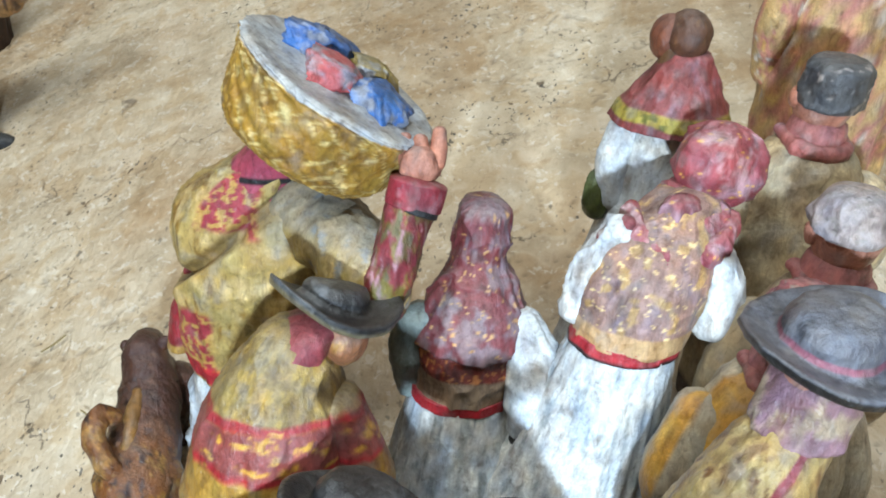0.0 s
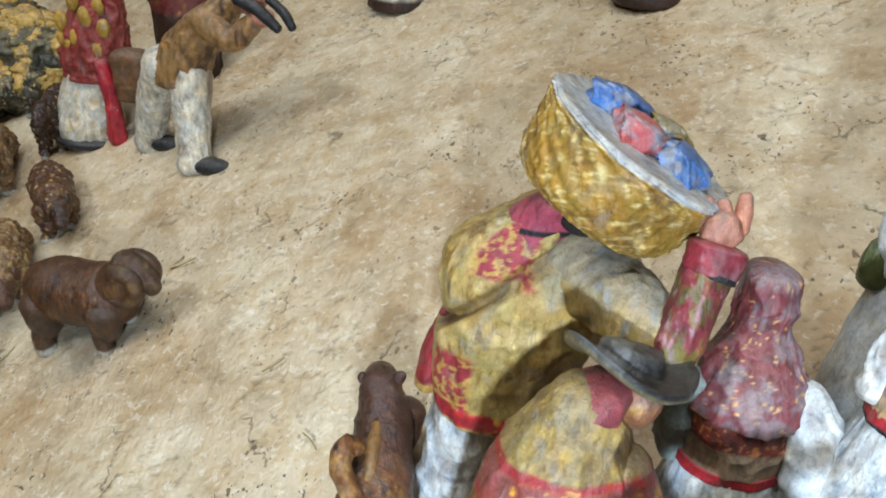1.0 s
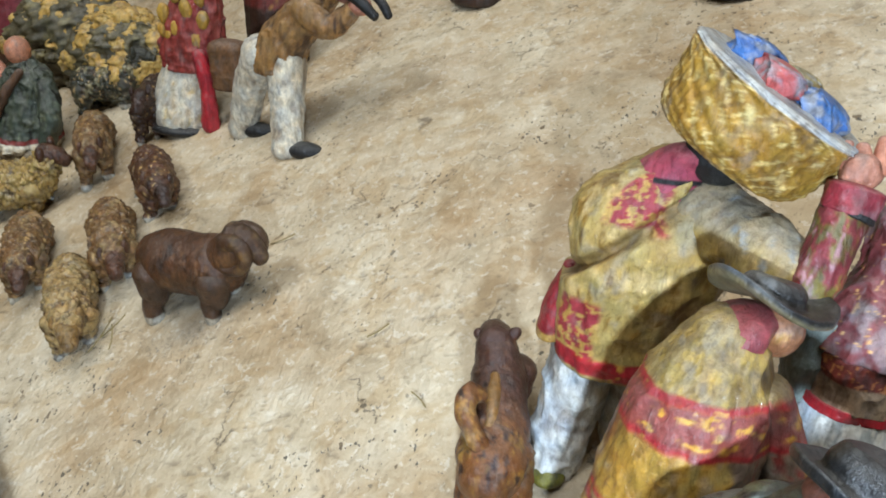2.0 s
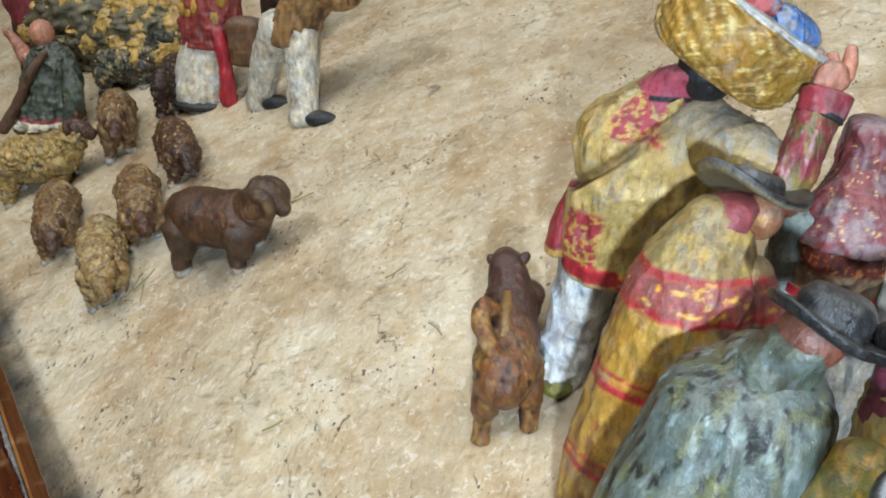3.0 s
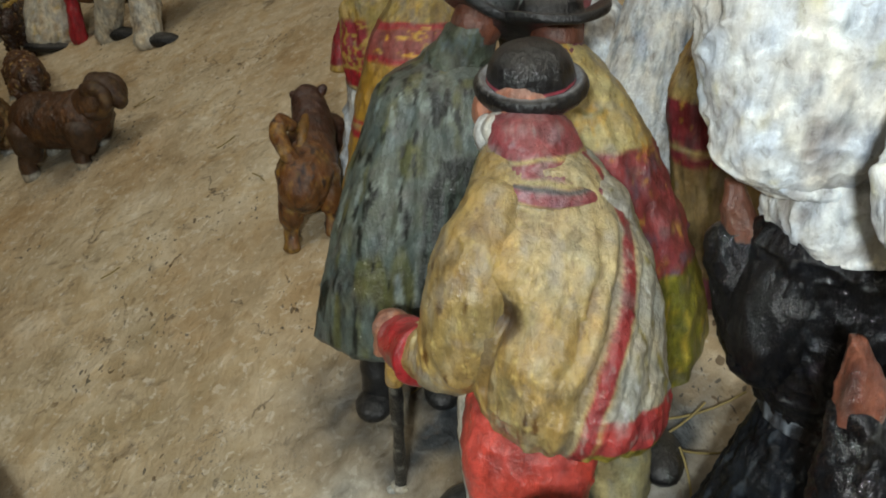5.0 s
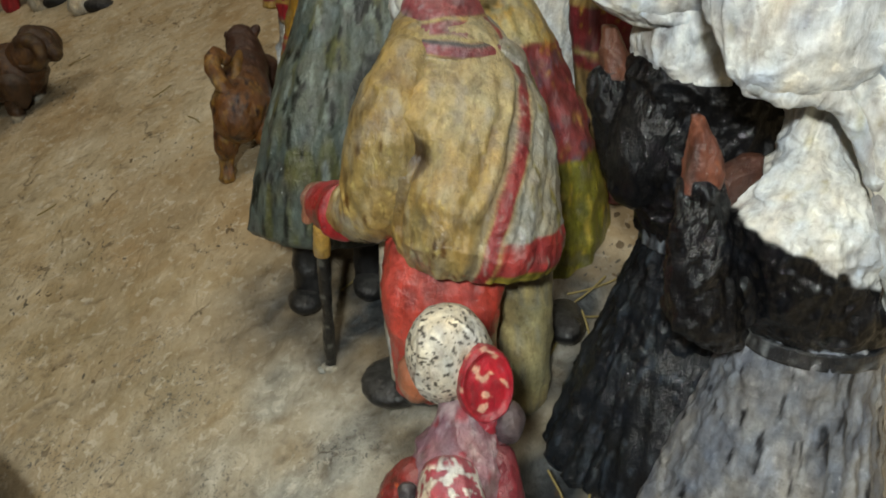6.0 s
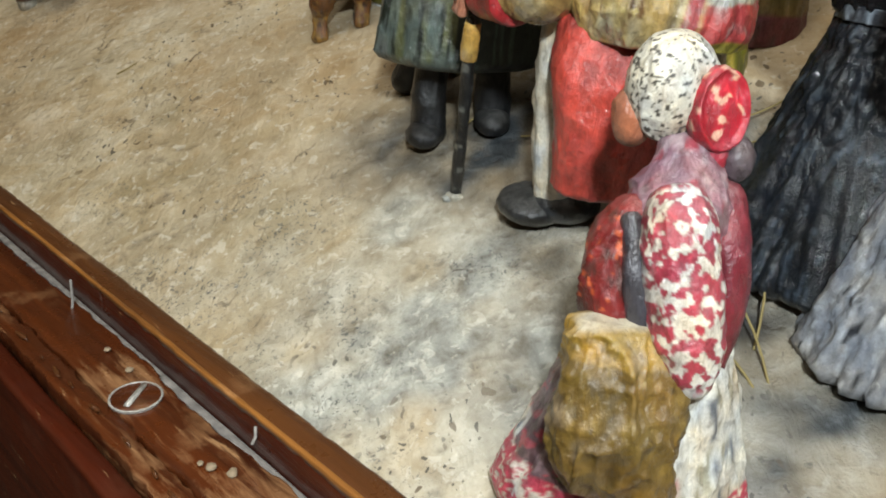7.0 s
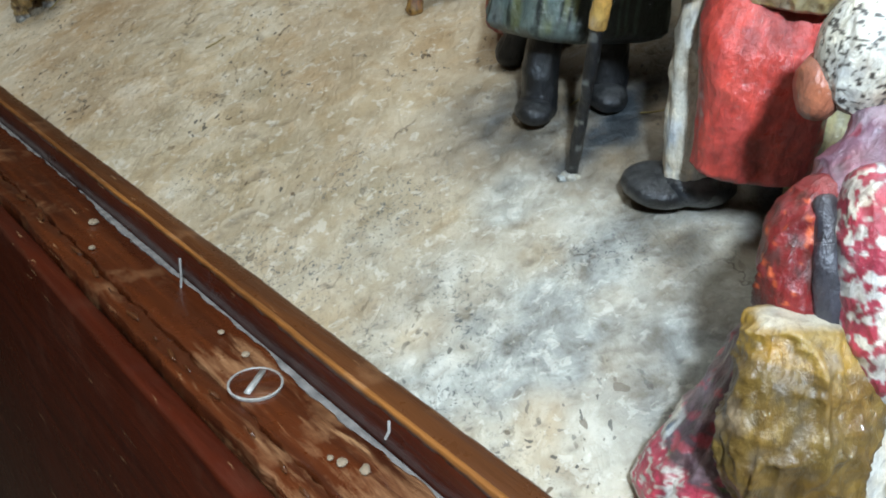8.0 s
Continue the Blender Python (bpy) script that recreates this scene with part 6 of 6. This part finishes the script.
def mossy_rock(x, y, wide, tall, seed, name="rock_mound"):
    g = Clay(x, y, seed)
    z = g.base[2]
    rng = random.Random(seed)
    dark = dotted(plain("50492f", "2a281a", 6), plain("8a8058", "5c5434", 5), 8, 0.15)
    moss = dotted(plain("c2a052", "8a6c30", 5), plain("6a5428", "40340f", 4), 5, 0.3)
    g.blob((x, y, z + tall * 0.2), (wide, wide * 0.7, tall * 0.6), dark, lump=9, grit=1.6, nu=110, nv=80)
    for _ in range(230):
        a, r = rng.uniform(0, 6.28), rng.uniform(0.05, 1.0) ** 0.6
        s = rng.uniform(3.0, 8.5)
        h = z + tall * (0.78 - 0.62 * r * r)
        g.blob((x + wide * r * math.cos(a), y + wide * 0.7 * r * math.sin(a), h), (s, s, s * rng.uniform(0.7, 1.3)), moss if rng.random() < 0.62 + 0.7 * (h - z) / tall else dark, lump=4.5, grit=1.2, nu=32, nv=24)
    return g.done(name, "dark plaster rock covered with yellow mossy lumps", "rock", CLAY_MATT)


bending_man()
red_shawl_woman()
kneeling_man()
mossy_rock(-392, 380, 46, 62, 331)
mossy_rock(-470, 430, 60, 75, 341)
plain_man(-262, 352, 105, (0, 0), 20, dotted(plain("6a2a22", "3c1612", 5), OCHRE, 6, 0.3), DARKBROWN, BROWN, "brown_robe_figurine", "painted clay man in a dark red robe among the far group", seed=351)
plain_man(-520, 420, 105, (0, 0), 20, MAROON, BROWN, BROWN, "brown_robe_figurine", "painted clay man in a dark red robe among the far group", seed=361)
plain_man(-188, 428, 105, (0, 0), 18, TAN, plain("8a7458", "54432e", 5), BROWN, "tan_coat_figurine", "painted clay man in a tan coat standing far up the slope", seed=371)
plain_man(-138, 384, 105, (0, 0), 18, BEIGE, BONE, DARKBROWN, "pale_skirt_figurine", "painted clay woman in a pale skirt standing far up the slope", seed=381)
plain_man(8, 332, 105, (0, 0), 20, DARKBROWN, BROWN, BLACK, "dark_coat_figurine", "painted clay man in a dark brown coat standing up the slope", seed=391)
plain_man(110, 330, 105, (0, 0), 20, BROWN, DARKBROWN, BLACK, "dark_coat_figurine", "painted clay man in a dark brown coat standing up the slope", seed=401)

# ---- small things on the front ----


def screw(s, r):
    at = plan(s, r)
    root = new("wood_screw")
    root.matrix_world = pose(at[0] * 0.001, at[1] * 0.001, -0.0378, 0, 0, 20)
    bm = bmesh.new()
    rings = []
    for rad, z in ((4.9, -1.5), (5.0, 0.1), (4.7, 0.45), (3.2, 0.7), (0.0, 0.75)):
        if rad:
            rings.append([bm.verts.new((0.001 * rad * math.cos(a), 0.001 * rad * math.sin(a), 0.001 * z)) for a in np.linspace(0, 2 * math.pi, 40, endpoint=False)])
    for a, b in zip(rings, rings[1:]):
        for i in range(40):
            bm.faces.new((a[i], a[(i + 1) % 40], b[(i + 1) % 40], b[i]))
    bm.faces.new(rings[-1])
    mesh = bpy.data.meshes.new("screw_head")
    bm.to_mesh(mesh)
    bm.free()
    mesh.materials.append(WOOD_LEDGE)
    head = new("screw_head", mesh)
    head.parent = root
    slot = box_mesh("screw_slot", (0.0074, 0.0012, 0.0006), BARE, 0.0001, root)
    slot.matrix_local = pose(0, 0, 0.00078, 0, 0, 65)
    bm = bmesh.new()
    ring = [[bm.verts.new((0.001 * rad * math.cos(a), 0.001 * rad * math.sin(a), 0.001 * z)) for a in np.linspace(0, 2 * math.pi, 40, endpoint=False)] for rad, z in ((5.0, 0.0), (5.1, 0.5), (4.75, 0.62), (4.6, 0.4))]
    for a, b in zip(ring, ring[1:]):
        for i in range(40):
            bm.faces.new((a[i], a[(i + 1) % 40], b[(i + 1) % 40], b[i]))
    mesh = bpy.data.meshes.new("screw_rim")
    bm.to_mesh(mesh)
    bm.free()
    mesh.materials.append(BARE)
    rim = new("screw_rim", mesh)
    rim.parent = root
    tagged(root, "slotted steel screw painted over, sunk in the ledge", "screw")


screw(-144.9, -37.4)


def pin(s, r, z0, tall, name, label):
    """A thin bright nail standing against the rail."""
    at = plan(s, r)
    curve = bpy.data.curves.new(name, "CURVE")
    curve.dimensions, curve.bevel_depth, curve.bevel_resolution = "3D", 0.0003, 2
    line = curve.splines.new("POLY")
    line.points.add(2)
    for k, q in enumerate(((0, 0, 0), (0.0006, 0.0002, tall * 0.0005), (0.0004, 0.001, tall * 0.001))):
        line.points[k].co = (*q, 1)
    curve.materials.append(BARE)
    ob = new(name, curve)
    ob.location = (at[0] * 0.001, at[1] * 0.001, z0 * 0.001)
    return tagged(ob, label, "nail")


pin(-140.3, 4.6, -40, 9.0, "thin_nail", "thin bright nail standing in the groove beside the rail")
pin(-137.6, -67, -34.5, 3.0, "thin_nail", "thin bright nail standing in the groove beside the rail")


def crumb(s, r, size, seed):
    """A pale plaster chip lying on the ledge."""
    at = plan(s, r)
    bm = bmesh.new()
    bmesh.ops.create_icosphere(bm, subdivisions=2, radius=0.001 * size)
    for v in bm.verts:
        v.co *= 1 + 0.45 * noise.noise(v.co * 900 + Vector((seed, 0, 0)))
        v.co.z *= 0.55
    mesh = bpy.data.meshes.new("plaster_chip")
    bm.to_mesh(mesh)
    bm.free()
    mesh.materials.append(CHIP)
    ob = new("plaster_chip", mesh)
    ob.location = (at[0] * 0.001, at[1] * 0.001, -0.0373)
    return tagged(ob, "small pale plaster chip lying on the wooden ledge", "chip", "chips on the ledge")


for s, r, size, seed in ((-144.4, -64.6, 1.0, 1), (-142.6, -68.2, 1.0, 2), (-145.4, -62.5, 0.6, 7), (-141.8, -18, 0.7, 3), (-141.6, -28, 0.8, 4), (-149, 34, 0.8, 5), (-143.5, 48, 1.2, 6)):
    crumb(s, r, size, seed)


def splinter(s, r, size, turn, seed):
    """A sliver of wood standing a little off the split ledge."""
    at = plan(s, r)
    bm = bmesh.new()
    bmesh.ops.create_icosphere(bm, subdivisions=2, radius=0.001)
    for v in bm.verts:
        v.co *= 1 + 0.4 * noise.noise(v.co * 1500 + Vector((seed, 0, 0)))
        v.co = Vector((v.co.x * size, v.co.y * size * 0.22, v.co.z * 0.4))
    mesh = bpy.data.meshes.new("wood_splinter")
    bm.to_mesh(mesh)
    bm.free()
    mesh.materials.append(WOOD_RAIL)
    ob = new("wood_splinter", mesh)
    ob.matrix_world = pose(at[0] * 0.001, at[1] * 0.001, -0.0376, 0, -4, 138.8 + turn)
    return tagged(ob, "small pale wood splinter lifting from the split ledge", "splinter", "splinters on the ledge")


for k in range(16):
    splinter(-152.6 + 0.5 * math.sin(7 * k), -66 + 9.5 * k + 3 * math.sin(5 * k), 1.6 + 0.9 * math.sin(3 * k), 9 * math.sin(11 * k), k)


def straw(x, y, yaw, length, lift, bend):
    """A dry stalk lying on the ground."""
    z = ground_z(x, y)
    curve = bpy.data.curves.new("straw_stalk", "CURVE")
    curve.dimensions, curve.bevel_depth, curve.bevel_resolution = "3D", 0.0003, 1
    line = curve.splines.new("POLY")
    line.points.add(5)
    for k in range(6):
        f = length * (k / 5 - 0.5)
        px, py = f * math.cos(radians(yaw)) - bend * (k / 5 - 0.5) ** 2 * math.sin(radians(yaw)), f * math.sin(radians(yaw)) + bend * (k / 5 - 0.5) ** 2 * math.cos(radians(yaw))
        line.points[k].co = (px * 0.001, py * 0.001, (ground_z(px, py) + 0.6 + lift * k / 5) * 0.001, 1)
    curve.materials.append(STRAW)
    ob = new("straw_stalk", curve)
    ob.location = (x * 0.001, y * 0.001, z * 0.001)
    return tagged(ob, "dry straw stalk lying on the plaster ground", "straw", "straw stalks")


for row in ((58, -50, 20, 18, 3, 6), (64, -58, -30, 14, 5, 4), (52, -62, 60, 16, 4, 5), (60, -64, 100, 12, 6, 3), (52, -112, 110, 22, 9, 6), (56, -106, 80, 18, 12, 5), (48, -118, 130, 14, 5, 4), (66, -46, 5, 20, 2, 6), (-6, -20, 40, 14, 2, 4), (12, -36, -20, 12, 3, 4), (-122, 130, 30, 9, 1, 2), (-262, 142, 75, 16, 4, 5), (-258, 146, 40, 12, 4, 4), (-255, 140, 110, 10, 5, 3), (-190, 190, 15, 12, 1, 3), (-96, 98, 140, 9, 1, 2), (-150, 60, 20, 8, 1, 2)):
    straw(*row)
